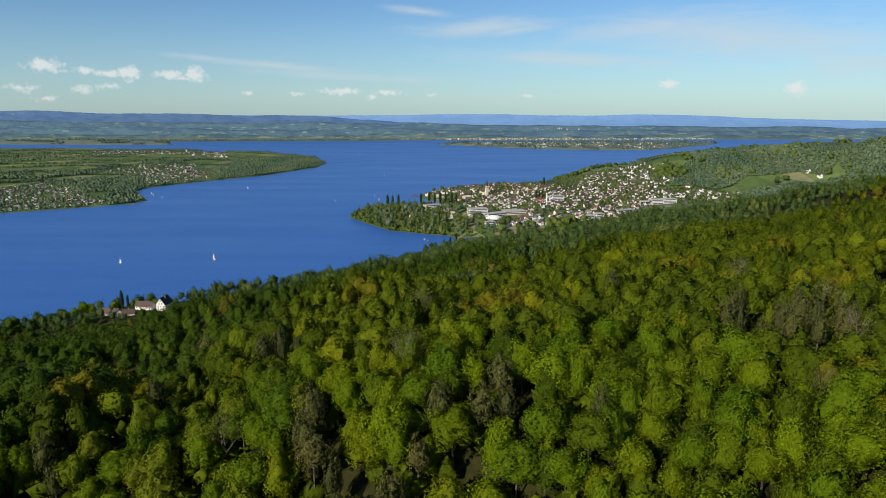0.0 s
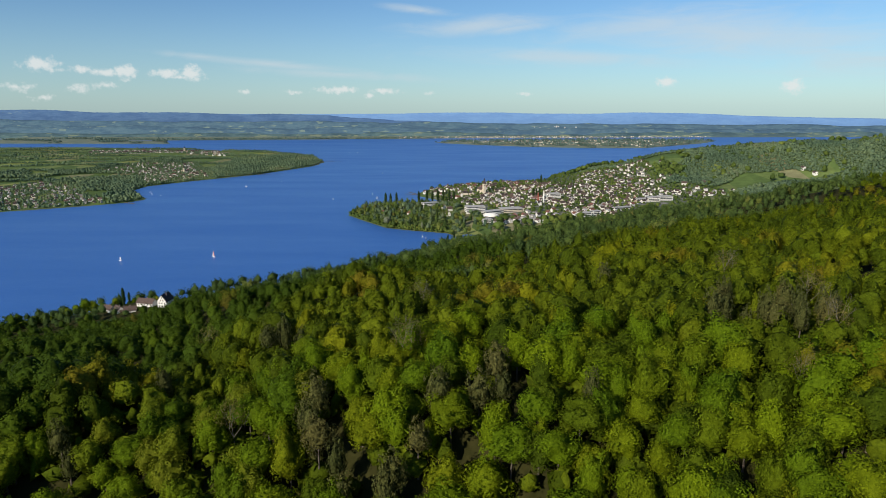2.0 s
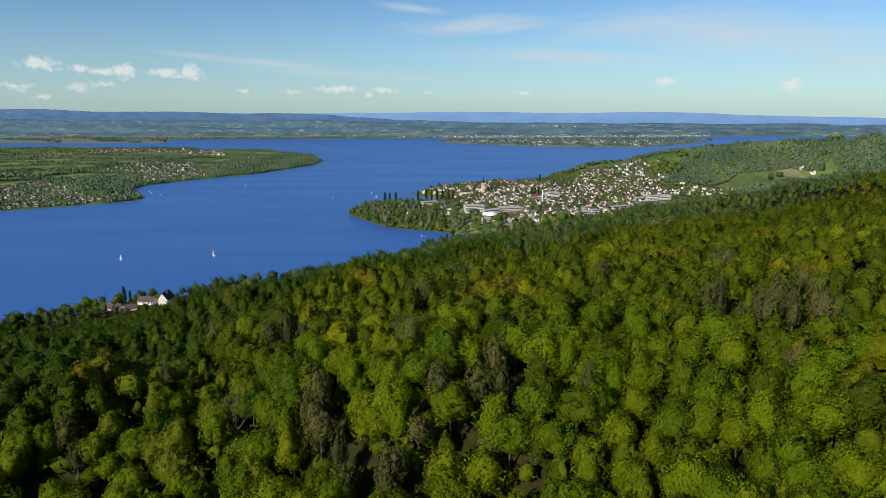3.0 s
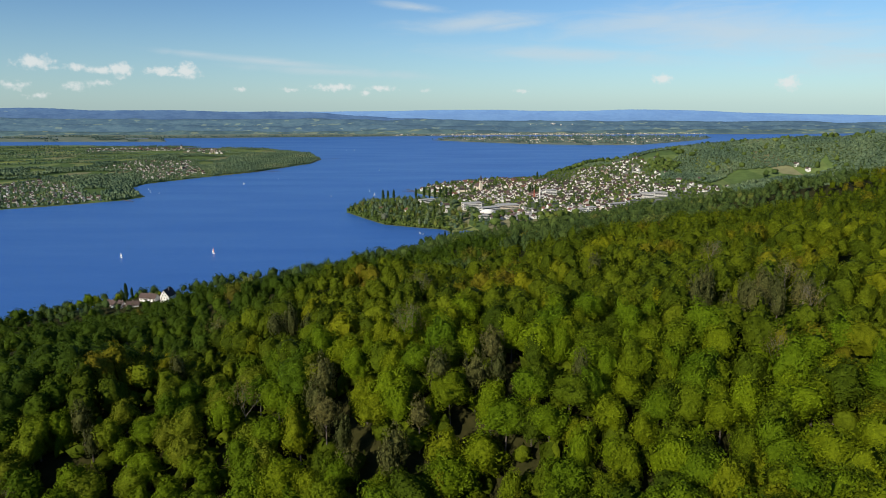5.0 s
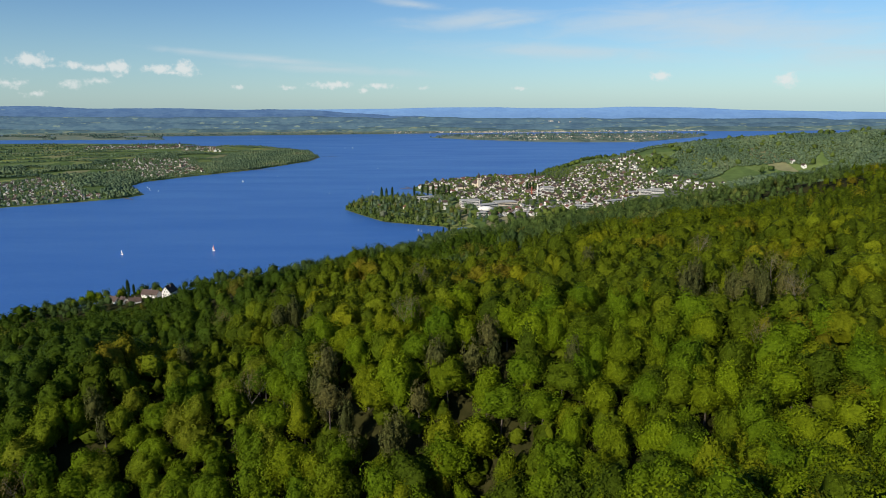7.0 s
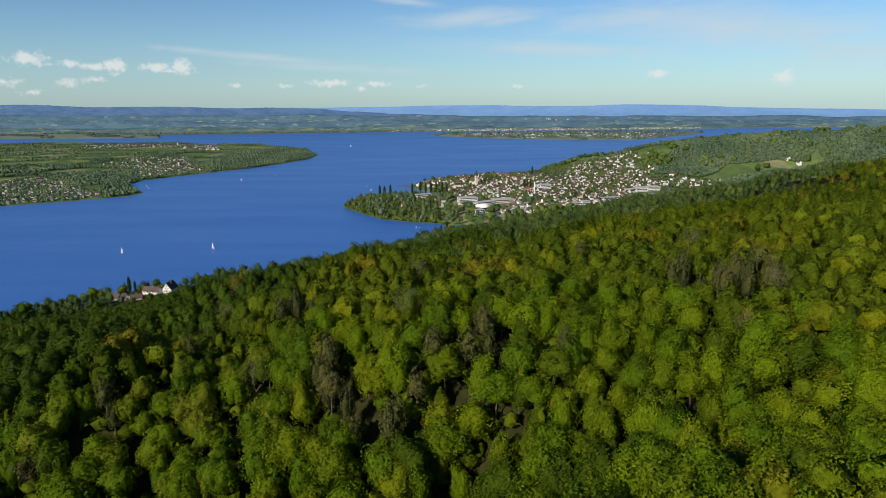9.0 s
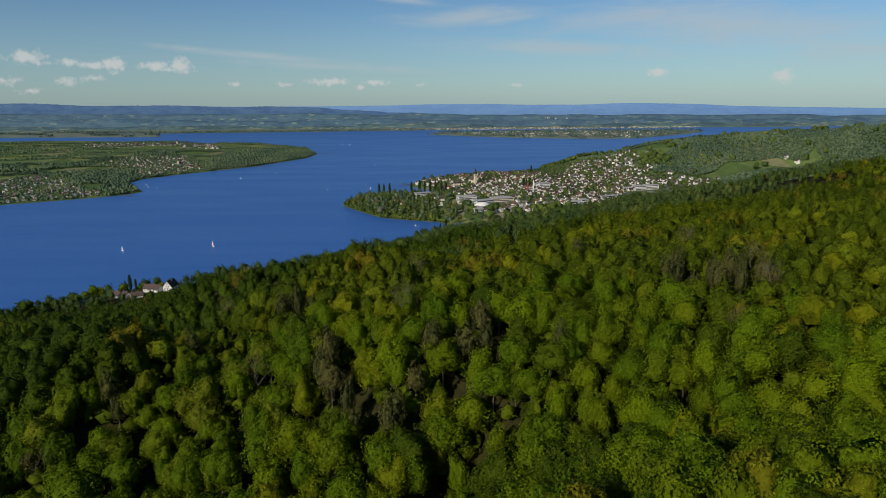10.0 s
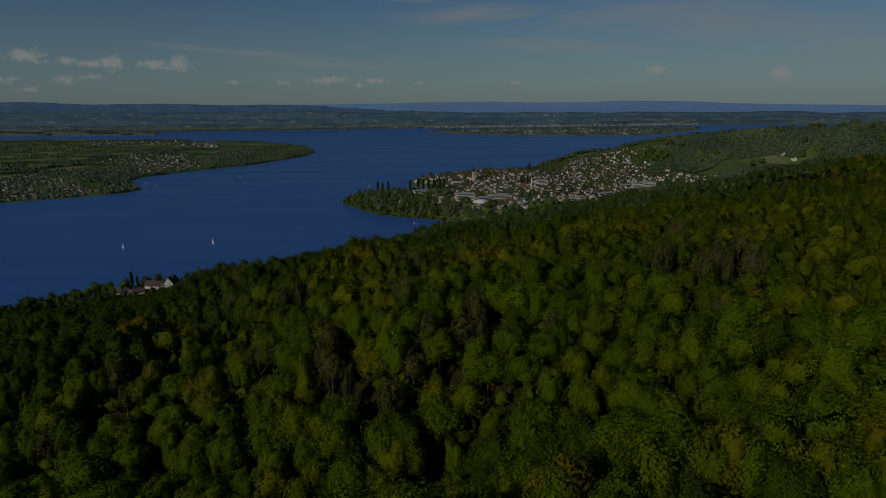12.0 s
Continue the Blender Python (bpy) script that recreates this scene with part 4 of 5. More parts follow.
settle([(70, 1150), (110, 1105), (190, 1100), (160, 1160), (110, 1185)], 17, 25, (0, 1, 6, 5, 3), 14, "houses near the bay", 7, BIG)
settle([(-130, 1250), (-60, 1210), (30, 1190), (30, 1290), (-60, 1330)], 40, 15, (1, 3, 5), 8, "houses in the lakeside park", 6, BIG)


def small_houses(name, poly, gap, turn, share, seed, label, size=1.0):
    """House upon house in one mesh: walls below, a gabled roof above."""
    rr = np.random.RandomState(seed)
    xs, ys = np.array(poly, float).T
    n = int(max(np.ptp(xs), np.ptp(ys)) / gap) + 2
    I, J = np.meshgrid(np.arange(-n, n), np.arange(-n, n))
    a, b = I.ravel() * gap + rr.uniform(-0.3, 0.3, I.size) * gap, J.ravel() * gap * 0.8 + rr.uniform(-0.3, 0.3, I.size) * gap
    c, s_ = math.cos(radians(turn)), math.sin(radians(turn))
    P = np.stack([xs.mean() + a * c - b * s_, ys.mean() + a * s_ + b * c], 1)
    ok = within(poly, P[:, 0], P[:, 1]) & (rr.uniform(0, 1, len(P)) < share) & (height(P[:, 0], P[:, 1]) > 0.8)
    P = P[ok]
    if len(TOWN):
        T = np.array(TOWN)
        P = P[np.array([np.hypot(T[:, 0] - p[0], T[:, 1] - p[1]).min() > 9 for p in P])]
    k = len(P)
    base = np.array([(-1, -1, -0.6), (1, -1, -0.6), (1, 1, -0.6), (-1, 1, -0.6), (-1, -1, 1), (1, -1, 1), (1, 1, 1), (-1, 1, 1), (0, -1, 1.75), (0, 1, 1.75),
                     (-1.12, -1.1, 0.93), (1.12, -1.1, 0.93), (1.12, 1.1, 0.93), (-1.12, 1.1, 0.93), (0, -1.1, 1.83), (0, 1.1, 1.83)])
    tri = np.array([(0, 1, 5), (0, 5, 4), (1, 2, 6), (1, 6, 5), (2, 3, 7), (2, 7, 6), (3, 0, 4), (3, 4, 7), (4, 5, 8), (6, 7, 9), (11, 12, 15), (11, 15, 14), (13, 10, 14), (13, 14, 15)])
    sz = rr.uniform(2.5, 4.1, (k, 1, 1)) * np.array([1, 1.3, 1.1]) * size
    g = (np.radians(turn) + rr.choice([0, 0, 0, 1.57], k) + rr.normal(0, 0.15, k))[:, None]
    v = base[None] * sz
    v = np.stack([v[..., 0] * np.cos(g) - v[..., 1] * np.sin(g) + P[:, :1], v[..., 0] * np.sin(g) + v[..., 1] * np.cos(g) + P[:, 1:], v[..., 2] + height(P[:, 0], P[:, 1])[:, None]], -1)
    f = (tri[None] + (np.arange(k) * 16)[:, None, None]).reshape(-1, 3)
    ob = mesh_object(name, v.reshape(-1, 3), f, M_HOUSEWALL)
    ob.data.materials.append(M_HOUSEROOF)
    ob.data.polygons.foreach_set("material_index", np.tile(np.array([0] * 10 + [1] * 4, np.int32), k))
    TOWN.extend(map(tuple, P))
    return tagged(ob, label, "village", kind="stuff")


small_houses("hillside_houses", [(330, 1560), (390, 1440), (520, 1490), (660, 1700), (560, 1960), (410, 1880)], 17, 22, 0.2, 61, "small white houses over the hillside quarter")
small_houses("town_houses", [(40, 1300), (130, 1250), (300, 1100), (400, 1250), (560, 1400), (400, 1580), (250, 1620), (60, 1450)], 14, 10, 0.24, 62, "small houses between the larger ones of the town")
small_houses("lakeside_village", [(-921, 1335), (-1180, 1400), (-1160, 1640), (-1130, 1780), (-1060, 1760), (-980, 1680), (-860, 1530), (-790, 1478), (-775, 1450), (-818, 1405)], 16, 34, 0.55, 63, "white and brown houses of a village across the lake", 0.8)
small_houses("second_village", [(-1110, 2063), (-1100, 2280), (-940, 2400), (-720, 1985), (-791, 1880), (-850, 1830), (-987, 2046)], 17, 26, 0.42, 64, "white houses of a second village across the lake", 0.85)
small_houses("ridge_village", [(-1623, 2900), (-1660, 3060), (-1330, 3130), (-1020, 2960), (-937, 2788), (-1145, 2850)], 22, 20, 0.62, 65, "houses of a village on the low ridge", 1.3)

for name, x, y, a, w, l, n, txt in (
        ("factory", 68, 1236, 12, 38, 18, 3, "white flat-roofed factory with window bands"), ("factory", 104, 1205, 30, 50, 16, 2, "long grey-white flat-roofed works hall"),
        ("factory", 60, 1214, 12, 22, 10, 2, "low white flat-roofed annex"), ("apartment_block", 84, 1128, 15, 18, 13, 3, "white apartment block near the shore"),
        ("hotel", -22, 1290, 25, 34, 12, 3, "white lakeside building with dark window bands"), ("school", 412, 1288, 8, 22, 14, 2, "white flat-roofed school wing"),
        ("school", 438, 1292, 8, 26, 15, 3, "white flat-roofed school block with window bands"), ("school", 466, 1298, 8, 28, 15, 3, "white flat-roofed school block with window bands"),
        ("apartment_block", 262, 1128, 20, 20, 14, 3, "white apartment block beside the wood"), ("apartment_block", 284, 1142, 20, 16, 12, 3, "white apartment block beside the wood"),
        ("hospital", 246, 1362, 15, 26, 16, 4, "large pale grey block above the roofs"), ("apartment_block", 345, 1190, 25, 40, 11, 2, "long low white terrace by the meadow"),
        ("works_hall", 138, 1222, 12, 44, 24, 2, "works hall with a cream sawtooth-edged roof")):
    tagged(put(flat_block(name, w, l, n, M_CREAM if name == "works_hall" else M_WALL, M_FLATROOF), x, y, a), txt, name.replace("_", " "))

for x, y, w, n in ((700, 4786, 9, 4), (742, 4784, 8, 3), (852, 4788, 6, 6), (866, 4786, 7, 7), (880, 4788, 6, 6), (925, 4784, 9, 4), (1010, 4786, 10, 4)):
    tower = flat_block("tower_block", w, w, n, M_WALL, M_FLATROOF)
    tower.matrix_world = pose(x, y, 51, 0, 0, 15)
    tagged(tower, "pale tower block on the distant hillside", "tower block", "distant tower blocks")

# Church, tall chimneys, dome hall
church = new("church")
part("nave", (gable_wall(12, 26, 9, 6), M_CREAM), church, loc=(0, 16, 0))
part("roof", (gable_roof(12, 26, 9, 6), M_ROOF), church, loc=(0, 16, 0))
part("tower", box_mesh("tower", M_CREAM, -3.2, 3.2, -3.2, 3.2, -3, 24), church)
bm = bmesh.new()
bmesh.ops.create_cone(bm, segments=8, radius1=4.6, radius2=0.1, depth=14, cap_ends=True, matrix=Matrix.Translation((0, 0, 31)))
part("spire", (bm, M_ROOF_DARK), church, "slender dark spire")
for x, y, a in ((0, -3.25, 0), (-3.25, 0, 90)):
    dial = box_mesh("clock_face", M_PANE, -1.1, 1.1, -0.08, 0.08, -1.1, 1.1)
    part("clock_face", dial, church, loc=(x, y, 20)).rotation_euler = (0, 0, radians(a))
tagged(put(church, 105, 1510, 20), "cream church with a slender spired tower among roofs", "church")


def stack(h, r0, mat, label):
    ob = new("factory_chimney")
    bm = bmesh.new()
    bmesh.ops.create_cone(bm, segments=14, radius1=r0, radius2=r0 * 0.65, depth=h + 3, cap_ends=True, matrix=Matrix.Translation((0, 0, (h - 3) / 2)))
    part("shaft", (bm, mat), ob)
    bm = bmesh.new()
    bmesh.ops.create_cone(bm, segments=14, radius1=r0 * 0.8, radius2=r0 * 0.8, depth=1.2, cap_ends=True, matrix=Matrix.Translation((0, 0, h)))
    part("rim", (bm, M_CHIMNEY), ob)
    return tagged(ob, label, "chimney")


put(stack(26, 1.7, M_WALL, "tall white round factory chimney"), 216, 1309)
put(stack(22, 1.5, M_BRICK, "red brick factory chimney"), 203, 1300)
dome = new("sports_hall")
bm = bmesh.new()
bmesh.ops.create_uvsphere(bm, u_segments=24, v_segments=10, radius=1, matrix=Matrix.Diagonal((15, 10, 7, 1)))
bmesh.ops.bisect_plane(bm, geom=bm.verts[:] + bm.edges[:] + bm.faces[:], plane_co=(0, 0, 0), plane_no=(0, 0, 1), clear_inner=True)
part("roof", (bm, M_WALL), dome, loc=(0, 0, 3))
bm = bmesh.new()
bmesh.ops.create_cone(bm, segments=24, radius1=1, radius2=1, depth=6, cap_ends=True, matrix=Matrix.Diagonal((15, 10, 1, 1)))
part("wall", (bm, M_PANE), dome, "dark glazed wall", loc=(0, 0, 0.0))
tagged(put(dome, 95, 1168), "white domed sports hall", "hall")
tall_church = copy_thing(church, Matrix.Translation((-842, 2079, ground_at(-842, 2079))) @ Matrix.Scale(0.7, 4))
copy_thing(church, Matrix.Translation((-1215, 3030, ground_at(-1215, 3030))) @ Matrix.Rotation(1.2, 4, "Z") @ Matrix.Scale(0.8, 4))
for x, y, a in ((577, 1837, 30), (882, 1536, 10), (892, 1500, 0), (627, 1492, 40), (571, 1471, 70)):
    h = copy_thing(HOUSES[5], Matrix.Translation((x, y, ground_at(x, y))) @ Matrix.Rotation(radians(a), 4, "Z"))
    tagged(h, "farmhouse standing alone among meadows", "house", "outlying farmhouses")


# far villages: specks of houses too many to count
def far_houses(name, poly, count, seed, label, z0=0.0):
    rr = np.random.RandomState(seed)
    xs, ys = np.array(poly).T
    P = np.stack([rr.uniform(xs.min(), xs.max(), count * 6), rr.uniform(ys.min(), ys.max(), count * 6)], 1)
    P = P[within(poly, P[:, 0], P[:, 1])][:count]
    base = np.array([(-1, -1, -0.5), (1, -1, -0.5), (1, 1, -0.5), (-1, 1, -0.5), (-1, -1, 1), (1, -1, 1), (1, 1, 1), (-1, 1, 1), (0, -1, 1.8), (0, 1, 1.8)])
    tri = np.array([(0, 1, 5), (0, 5, 4), (1, 2, 6), (1, 6, 5), (2, 3, 7), (2, 7, 6), (3, 0, 4), (3, 4, 7), (4, 5, 8), (6, 7, 9), (5, 6, 9), (5, 9, 8), (7, 4, 8), (7, 8, 9)])
    sz = rr.uniform(1.6, 2.9, (len(P), 1, 1)) * np.array([1, 1.3, 0.9])
    a = rr.uniform(0, 6.28, len(P))[:, None]
    v = base[None] * sz
    v = np.stack([v[..., 0] * np.cos(a) - v[..., 1] * np.sin(a) + P[:, :1], v[..., 0] * np.sin(a) + v[..., 1] * np.cos(a) + P[:, 1:], v[..., 2] + np.maximum(height(P[:, 0], P[:, 1]), 0)[:, None] + z0], -1)
    f = (tri[None] + (np.arange(len(P)) * 10)[:, None, None]).reshape(-1, 3)
    return tagged(mesh_object(name, v.reshape(-1, 3), f, M_FARHOUSE), label, "village", kind="stuff")


far_houses("far_village", [(-300, 4362), (300, 4410), (1900, 4482), (1900, 4530), (300, 4510), (-300, 4420)], 420, 71, "pale houses of villages along the far shore")
far_houses("island_village", [(30, 3900), (520, 3480), (1080, 3390), (1500, 3760), (1100, 3900), (400, 3950)], 430, 72, "pale houses scattered over the flat island")

# ---- trees of the far land ----
tiny = [broadleaf(400 + k, 9, 10, 0.9, 1, 0.92, 1.0, 1.25, 0.12, True) for k in range(4)] + [column(410, 50, 1.1)]
TOWN = np.array(TOWN)


def far_trees(name, X, Y, r, label, size=1.0, mat=M_HAZELEAF, kinds=4):
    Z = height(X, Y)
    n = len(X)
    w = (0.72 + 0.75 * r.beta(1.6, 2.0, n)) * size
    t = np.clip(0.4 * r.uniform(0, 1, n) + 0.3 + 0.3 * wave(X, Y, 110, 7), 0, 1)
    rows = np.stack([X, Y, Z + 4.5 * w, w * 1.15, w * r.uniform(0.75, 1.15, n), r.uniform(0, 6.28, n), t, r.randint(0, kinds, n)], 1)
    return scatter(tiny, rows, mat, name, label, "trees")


def clear_of_houses(X, Y, gap):
    ok = np.ones(len(X), bool)
    for hx, hy in TOWN:
        ok &= (np.abs(X - hx) > gap) | (np.abs(Y - hy) > gap)
    for bx, by, br in BIG:
        ok &= np.hypot(X - bx, Y - by) > br
    return ok


# town, valley and the hills behind
BX, BY, br = grid_places(-200, 40, 1030, 1310, 4.6, 87)
X, Y, r = grid_places(-200, 1900, 1040, 2900, 10.5, 81)
s, u = along(X, Y)
d = inside(SOUTH, X, Y)
town_poly = TOWN_AREA
upper_meadow = [(430, 1819), (506, 1959), (577, 1890), (650, 1930), (705, 1890), (689, 1765), (652, 1735), (570, 1772), (518, 1727)]
valley_meadow = [(612, 1437), (747, 1563), (854, 1551), (907, 1497), (956, 1540), (937, 1479), (867, 1473), (738, 1455), (590, 1354)]
slope_wood = (bump_at(X, Y, 700, 1120, 420, 150, 35) + 0.2 * wave(X, Y, 90, 27) > 0.45) & ~within(valley_meadow, X, Y) & ~within(town_poly, X, Y)
spinney = within([(525, 1700), (582, 1759), (648, 1724), (648, 1658), (576, 1603), (530, 1639)], X, Y) & ~within(town_poly, X, Y)
park = within([(-215, 1290), (-165, 1205), (-105, 1125), (-45, 1095), (20, 1070), (90, 1080), (110, 1150), (50, 1260), (-50, 1350), (-180, 1350)], X, Y) & (r.uniform(0, 1, len(X)) < np.where(X > 0, 0.5, 0.85))
street = within(town_poly, X, Y) & (r.uniform(0, 1, len(X)) < 0.75)
shore = (d < 26) & (Y > 1750)
odd = ((r.uniform(0, 1, len(X)) < 0.03) & (u > 800)) | (within([(40, 1160), (100, 1080), (200, 1080), (330, 1130), (420, 1240), (240, 1180), (110, 1190)], X, Y) & (r.uniform(0, 1, len(X)) < 0.4))
keep = (d > 4) & in_view(X, Y, 80) & (spinney | street | shore | odd) & ~slope_wood & ~park & clear_of_houses(X, Y, 5.2)
bank = (inside(SOUTH, BX, BY) > -2.5) & (inside(SOUTH, BX, BY) < 15) & (BX > -195) & (BX < 20) & (BY < 1300)
LX, LY, lr = grid_places(-620, 30, 300, 1030, 6.0, 88)
low_bank = (inside(SOUTH, LX, LY) > 1.5) & (inside(SOUTH, LX, LY) < 26) & in_view(LX, LY, 20) & ~within(FARM, LX, LY)
far_trees("lakeside_thicket", LX[low_bank], LY[low_bank], lr, "dense dark green thicket along the lake shore", 0.72 + 0.2 * wave(LX[low_bank], LY[low_bank], 30, 6), M_SHORELEAF)
far_trees("shore_bushes", BX[bank], BY[bank], br, "bushes and willows along the park shore", 0.62 + 0.25 * wave(BX[bank], BY[bank], 25, 5), M_BAYLEAF)
far_trees("town_and_hill_trees", X[keep], Y[keep], r, "trees of the town, its gardens and the hills behind", np.where(within(town_poly, X[keep], Y[keep]), 0.62, np.where(X[keep] < 60, 0.95 + 0.3 * wave(X[keep], Y[keep], 30, 3), 1.4)), M_BAYLEAF)
green = park & (d > 3) & clear_of_houses(X, Y, 8)
PX, PY = X[green], Y[green]
n = len(PX)
rows = np.stack([PX, PY, height(PX, PY) + r.uniform(5, 8, n), r.uniform(0.7, 1.45, n), r.uniform(0.7, 1.4, n), r.uniform(0, 6.28, n), r.uniform(0, 1, n), r.randint(0, 5, n)], 1)
pale = r.uniform(0, 1, n) < 0.38
scatter(low, rows[pale], M_HAZELEAF, "park_trees", "pale green hazed trees of the lakeside park", "trees")
scatter(low, rows[~pale], M_BAYLEAF, "park_wood", "mixed tall dark green trees of the lakeside park", "trees")
slope_wood &= (r.uniform(0, 1, len(X)) < 0.78) & (d > 4) & in_view(X, Y, 80) & clear_of_houses(X, Y, 7) & ~woodland(X, Y)
SX, SY = X[slope_wood], Y[slope_wood]
n = len(SX)
rows = np.stack([SX, SY, height(SX, SY) + r.uniform(6, 10, n), r.uniform(0.85, 1.3, n), r.uniform(0.85, 1.25, n), r.uniform(0, 6.28, n), np.clip(r.uniform(0, 0.8, n) + 0.2 * wave(SX, SY, 80, 28), 0, 1), r.randint(0, 5, n)], 1)
scatter(low, rows, M_BAYLEAF, "forest_above_the_valley", "mixed green forest above the side valley", "forest")
# wooded hills behind the town, on the slopes that face the lake and the flight
X, Y, r = grid_places(480, 1700, 1300, 2300, 6.3, 84)
s, u = along(X, Y)
keep = (inside(SOUTH, X, Y) > 6) & in_view(X, Y, 80) & (u > 1000) & (np.hypot(X, Y + 20) < 2130) & ~within(upper_meadow, X, Y) & ~within(valley_meadow, X, Y) & ~within(TOWN_AREA, X, Y) & ~woodland(X, Y)
keep &= (bump_at(X, Y, 700, 1120, 420, 150, 35) < 0.4) & clear_of_houses(X, Y, 12) & (r.uniform(0, 1, len(X)) < 0.96)
X, Y = X[keep], Y[keep]
q = np.linspace(0.35, 0.97, 24)[:, None]
over = height(X * q, Y * q) - (220 * (1 - q) + (height(X, Y) + 16) * q)
faces = over.max(axis=0) < 6
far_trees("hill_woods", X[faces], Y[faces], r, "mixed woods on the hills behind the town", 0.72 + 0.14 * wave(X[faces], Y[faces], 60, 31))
# land across the lake
X, Y, r = grid_places(-2600, -440, 1300, 3300, 8.4, 82)
d = inside(HORI, X, Y)
v1 = [(-921, 1330), (-1063, 1520), (-1160, 1640), (-1150, 1800), (-1060, 1780), (-980, 1700), (-860, 1540), (-782, 1478), (-760, 1450), (-818, 1395)]
v2 = [(-1132, 2063), (-1113, 2299), (-930, 2437), (-699, 1962), (-791, 1866), (-845, 1810), (-987, 2046)]
v3 = [(-1623, 2900), (-1660, 3060), (-1330, 3130), (-1020, 2960), (-937, 2788), (-1145, 2850)]
vill = within(v1, X, Y) | within(v2, X, Y) | within(v3, X, Y)
hedge = np.abs(wave(X, Y, 210, 26)) < 0.10
open_land = step(1950, 2250, Y) * step(-700, -900, X) + 0.5 * step(-1000, -1250, X)
wood = ((wave(X, Y, 170, 25) + 0.9 * (d < 45) + 1.2 * bump_at(X, Y, -900, 1740, 130, 110) + 1.3 * bump_at(X, Y, -600, 2480, 220, 330, 20) - 1.35 * open_land) > -0.3) | hedge
keep = (d > 5) & in_view(X, Y, 150) & np.where(vill, r.uniform(0, 1, len(X)) < 0.68, wood & (r.uniform(0, 1, len(X)) < 0.9)) & clear_of_houses(X, Y, 7)
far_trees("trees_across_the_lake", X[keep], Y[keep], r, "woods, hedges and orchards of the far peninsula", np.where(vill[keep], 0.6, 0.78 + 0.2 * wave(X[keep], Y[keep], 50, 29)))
# island and marsh
X, Y, r = grid_places(-3400, 1900, 3350, 4420, 17, 83)
keep = ((inside(ISLAND, X, Y) > 5) & (wave(X, Y, 90, 38) > -0.1) & (r.uniform(0, 1, len(X)) < 0.5)) | ((inside(MARSH, X, Y) > 5) & (wave(X, Y, 120, 2) > 0.35)) | ((np.abs(inside(FAR, X, Y) - 25) < 25) & (r.uniform(0, 1, len(X)) < 0.75))
keep &= in_view(X, Y, 100)
far_trees("trees_on_the_low_islands", X[keep], Y[keep], r, "low trees and reeds on the flat islands", 1.15, M_HAZE_ISLELEAF)

# poplars, willow and shore trees that stand apart
pop = [leaf_data("crown", column(90 + k, 520, 0.5), M_POPLAR) for k in range(3)]
round_crown = [leaf_data("crown", broadleaf(500 + k, 24, 520, 0.5, 2), M_HORNBEAM) for k in range(3)]
willow = leaf_data("crown", broadleaf(510, 24, 520, 0.5, 2), M_WILLOW)


def lone(kind, x, y, size, label, crown, lift, slim=1.0):
    ob = new(kind)
    part("trunk", trunks[int(x) % 4], ob, scale=(size, size, size * 0.7))
    part("crown", crown, ob, loc=(0, 0, lift * size), scale=(size * slim, size * slim, size))
    return tagged(put(ob, x, y), label, "tree")


for x, y, q in ((-325, 616, 1.15), (-320, 618, 0.8), (-118, 1345, 1.75), (-108, 1352, 1.6), (-95, 1350, 1.7), (-48, 1380, 1.6), (-30, 1385, 1.75), (-18, 1388, 1.6),
                (-6, 1392, 1.7), (6, 1398, 1.65), (20, 1402, 1.6), (30, 1408, 1.5), (262, 1640, 1.7), (205, 1380, 1.5), (212, 1384, 1.4), (219, 1388, 1.5), (12, 1010, 0.9), (22, 1016, 1.0), (2, 1003, 0.8)):
    tagged(lone("poplar_tree", x, y, q, "slim dark green poplar by the lake", pop[int(abs(x)) % 3], 0.3), group="poplars")
for x, y, q in ((-364, 614, 1.3), (-356, 616, 0.95), (-370, 608, 1.0), (-376, 604, 0.9), (-348, 618, 0.65), (-334, 617, 0.72), (-314, 615, 0.42), (-293, 622, 0.4)):
    tagged(lone("lime_tree", x, y, q, "round leafy tree beside the farm", round_crown[int(abs(x)) % 3], 8), group="farm trees")
lone("willow_tree", -100, 1158, 1.5, "silvery grey-green willow on the shore", willow, 6)

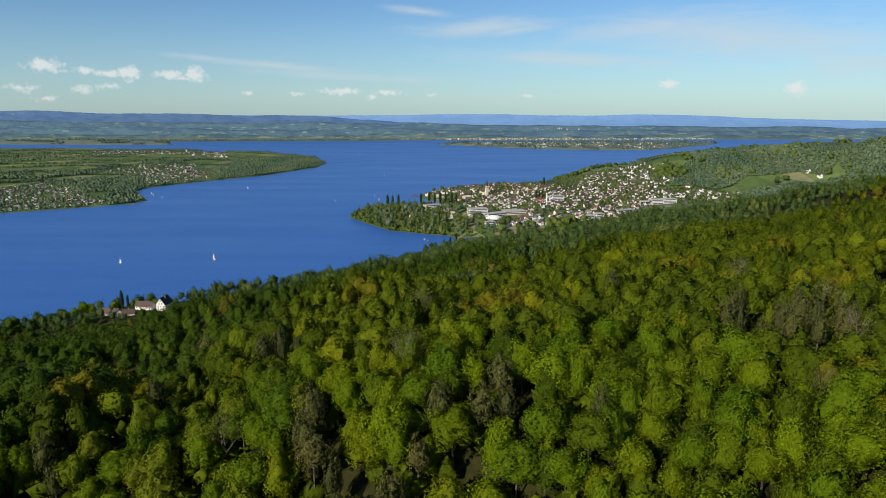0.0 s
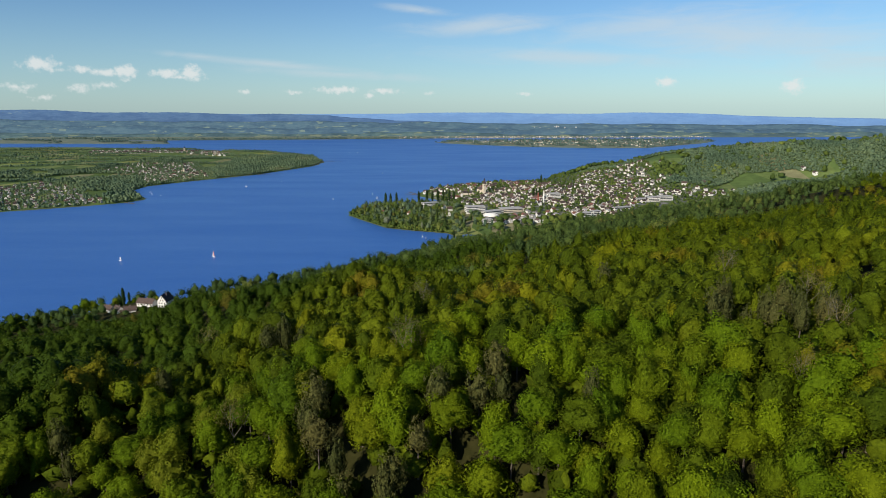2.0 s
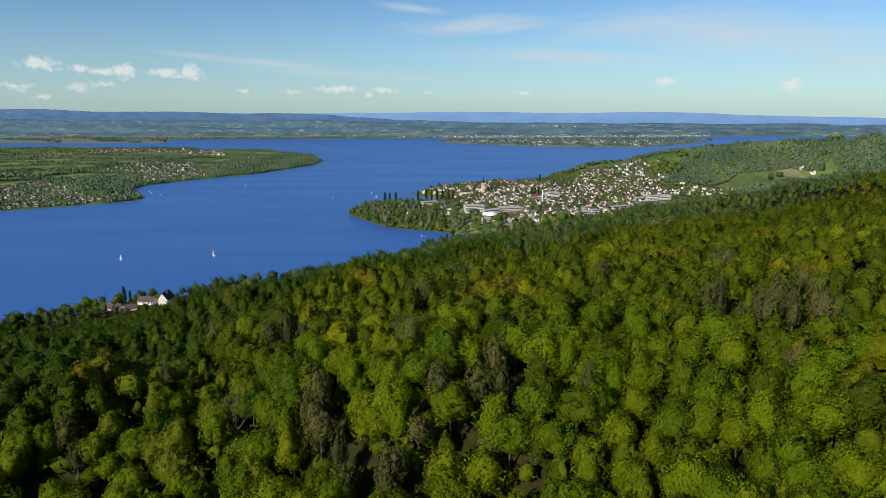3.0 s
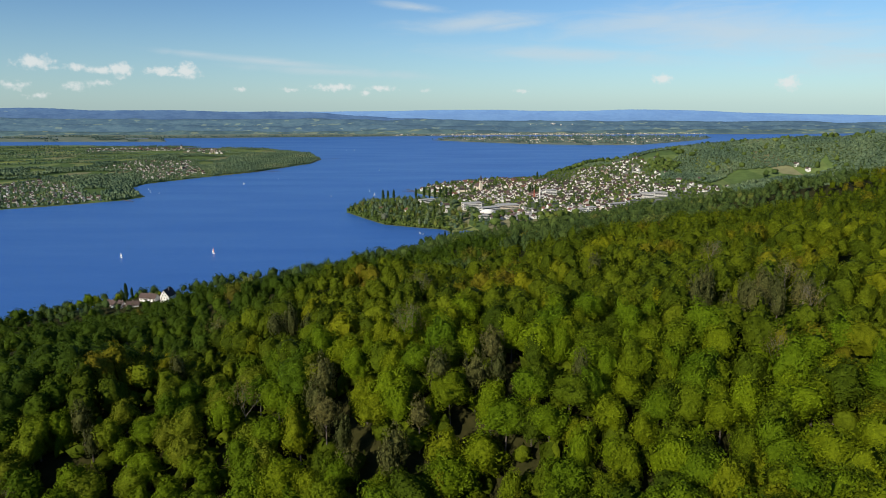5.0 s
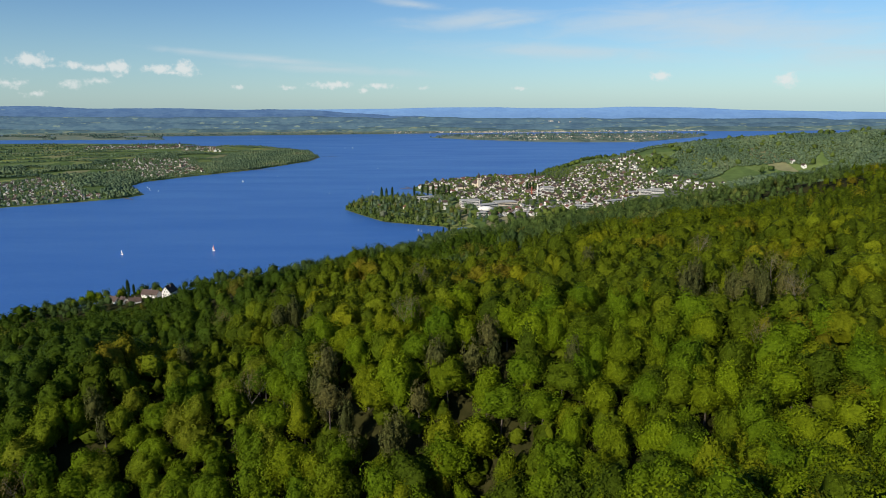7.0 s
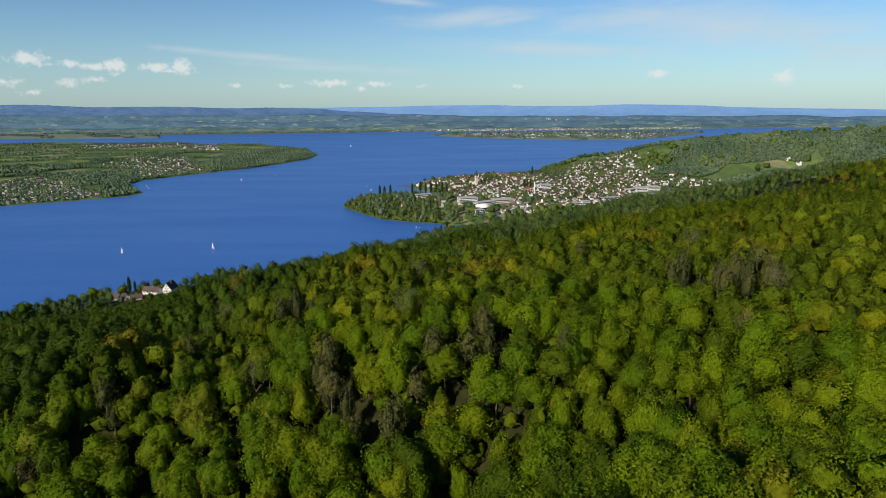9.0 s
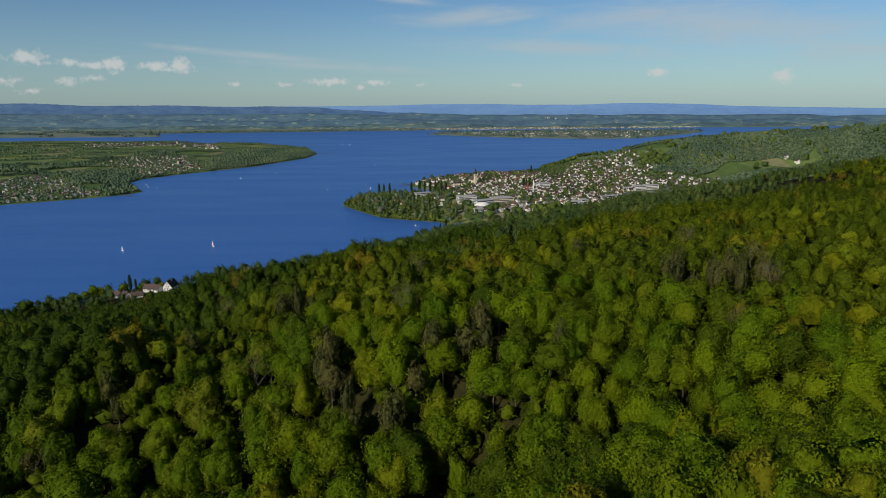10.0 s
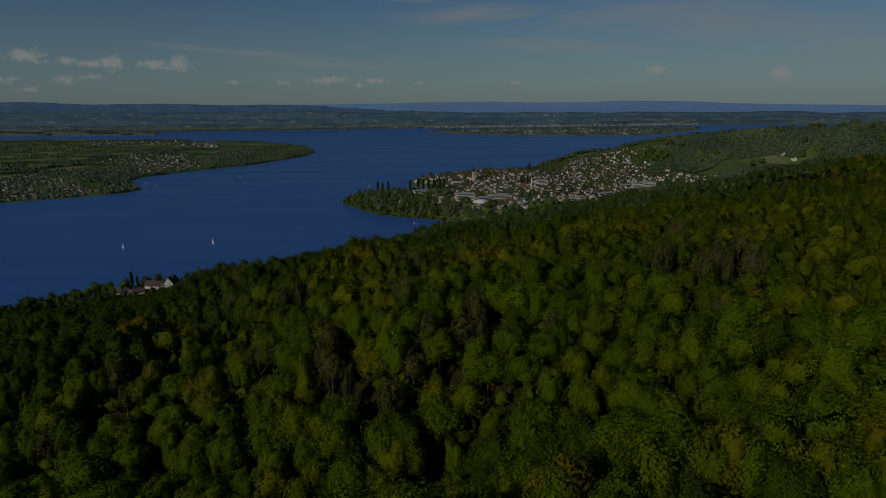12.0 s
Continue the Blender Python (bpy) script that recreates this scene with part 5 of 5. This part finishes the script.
# ---- boats ----
def boat(sail_mat, h, sails=2, label="small white sailing boat on the lake"):
    """A sailing boat: tapered hull, mast, boom and triangular sails."""
    ob = new("sailing_boat")
    bm = bmesh.new()
    L = h * 0.42
    rings = []
    for t, w, z in ((-1, 0.55, 0.0), (-0.4, 0.95, -0.1), (0.3, 0.9, -0.1), (0.8, 0.45, 0.05), (1.05, 0.04, 0.15)):
        rings.append([bm.verts.new((t * L, sx * w * L * 0.32 * k, z + zz)) for sx, k, zz in ((-1, 1, 0.9), (-1, 0.7, -0.35), (1, 0.7, -0.35), (1, 1, 0.9))])
    for a, b in zip(rings, rings[1:]):
        for i in range(4):
            bm.faces.new((a[i], a[(i + 1) % 4], b[(i + 1) % 4], b[i]))
    bm.faces.new(rings[0])
    bm.faces.new(rings[-1][::-1])
    bmesh.ops.recalc_face_normals(bm, faces=bm.faces)
    part("hull", (bm, M_HULL), ob)
    bm = bmesh.new()
    limb(bm, (0.1 * L, 0, 0.5), (0.1 * L, 0, h), 0.09, 0.05, 6)
    part("mast", (bm, M_TRIM), ob)
    bm = bmesh.new()
    limb(bm, (0.1 * L, 0, 1.6), (-0.85 * L, 0.3, 1.6), 0.07, 0.05, 6)
    part("boom", (bm, M_TRIM), ob)
    for k in range(sails):
        bm = bmesh.new()
        ends = ((0.07 * L, -0.7 * L) if k == 0 else (0.15 * L, 0.75 * L))
        hh = h * (0.97 if k == 0 else 0.8)
        n, cols = 6, []
        for i in range(n + 1):
            q = i / n
            x0, x1 = ends[0], ends[0] + (ends[1] - ends[0]) * (1 - q)
            z = 1.8 + (hh - 1.8) * q
            cols.append([bm.verts.new((x0 + (x1 - x0) * j / 3, 0.5 * math.sin(j / 3 * 3.14) * (1 - q) + 0.02 + 0.25 * j / 3 * (1 - q), z)) for j in range(4)])
        for a, b in zip(cols, cols[1:]):
            for j in range(3):
                bm.faces.new((a[j], a[j + 1], b[j + 1], b[j]))
        me = part("sail", (bm, sail_mat if k == 0 else M_SAIL), ob)
        solid = me.modifiers.new("cloth", "SOLIDIFY")
        solid.thickness = 0.03
    return tagged(ob, label, "boat", "boats on the lake")


orange = boat(M_SAIL_RED, 10, 2, "sailing boat with an orange-red sail on the lake")
orange.matrix_world = pose(-338, 912, 0, 0, 0, 135)
white = boat(M_SAIL, 8)
white.matrix_world = pose(-466, 890, 0, 0, 0, -40)
for x, y, a in ((-154, 1519, 30), (-173, 1591, 100), (-192, 2088, 60), (-540, 1748, 20), (-471, 1864, 80), (-430, 3024, 40), (-394, 3021, 0), (-790, 1560, 30), (-770, 1600, 70),
                (-1070, 3750, 10), (-729, 3664, 50)):
    copy_thing(white, pose(x, y, 0, 0, 0, a) @ Matrix.Scale(0.8, 4))
for x, y, a in ((-31, 1053, 0), (-25, 1044, 40), (-258, 1505, 10), (-758, 1640, 0), (-740, 1610, 20), (-728, 1585, 50), (-700, 1570, 10)):
    copy_thing(white, pose(x, y, 0, 0, 0, a) @ Matrix.Scale(0.45, 4))

# ---- piers ----
def pier(x0, y0, x1, y1, w=2.6):
    ob = new("pier")
    L = math.hypot(x1 - x0, y1 - y0)
    n = max(3, int(L / 9))
    part("deck", box_mesh("deck", M_WOOD, 0, L, -w / 2, w / 2, 0.9, 1.15), ob)
    for k in range(n):
        bm = bmesh.new()
        limb(bm, (k * L / n + 1, 0, -4), (k * L / n + 1, 0, 1.6), 0.2, 0.2, 6)
        part("post", (bm, M_WOOD), ob)
    ob.matrix_world = pose(x0, y0, 0, 0, 0, math.degrees(math.atan2(y1 - y0, x1 - x0)))
    return tagged(ob, "grey wooden landing pier reaching into the lake", "pier")


pier(-50, 1575, -92, 1590, 4)
pier(-60, 1588, -80, 1622, 4)
pier(-600, 2070, -520, 2085, 4)
pier(-463, 2550, -400, 2570, 3)
pier(-735, 1458, -700, 1432, 4)
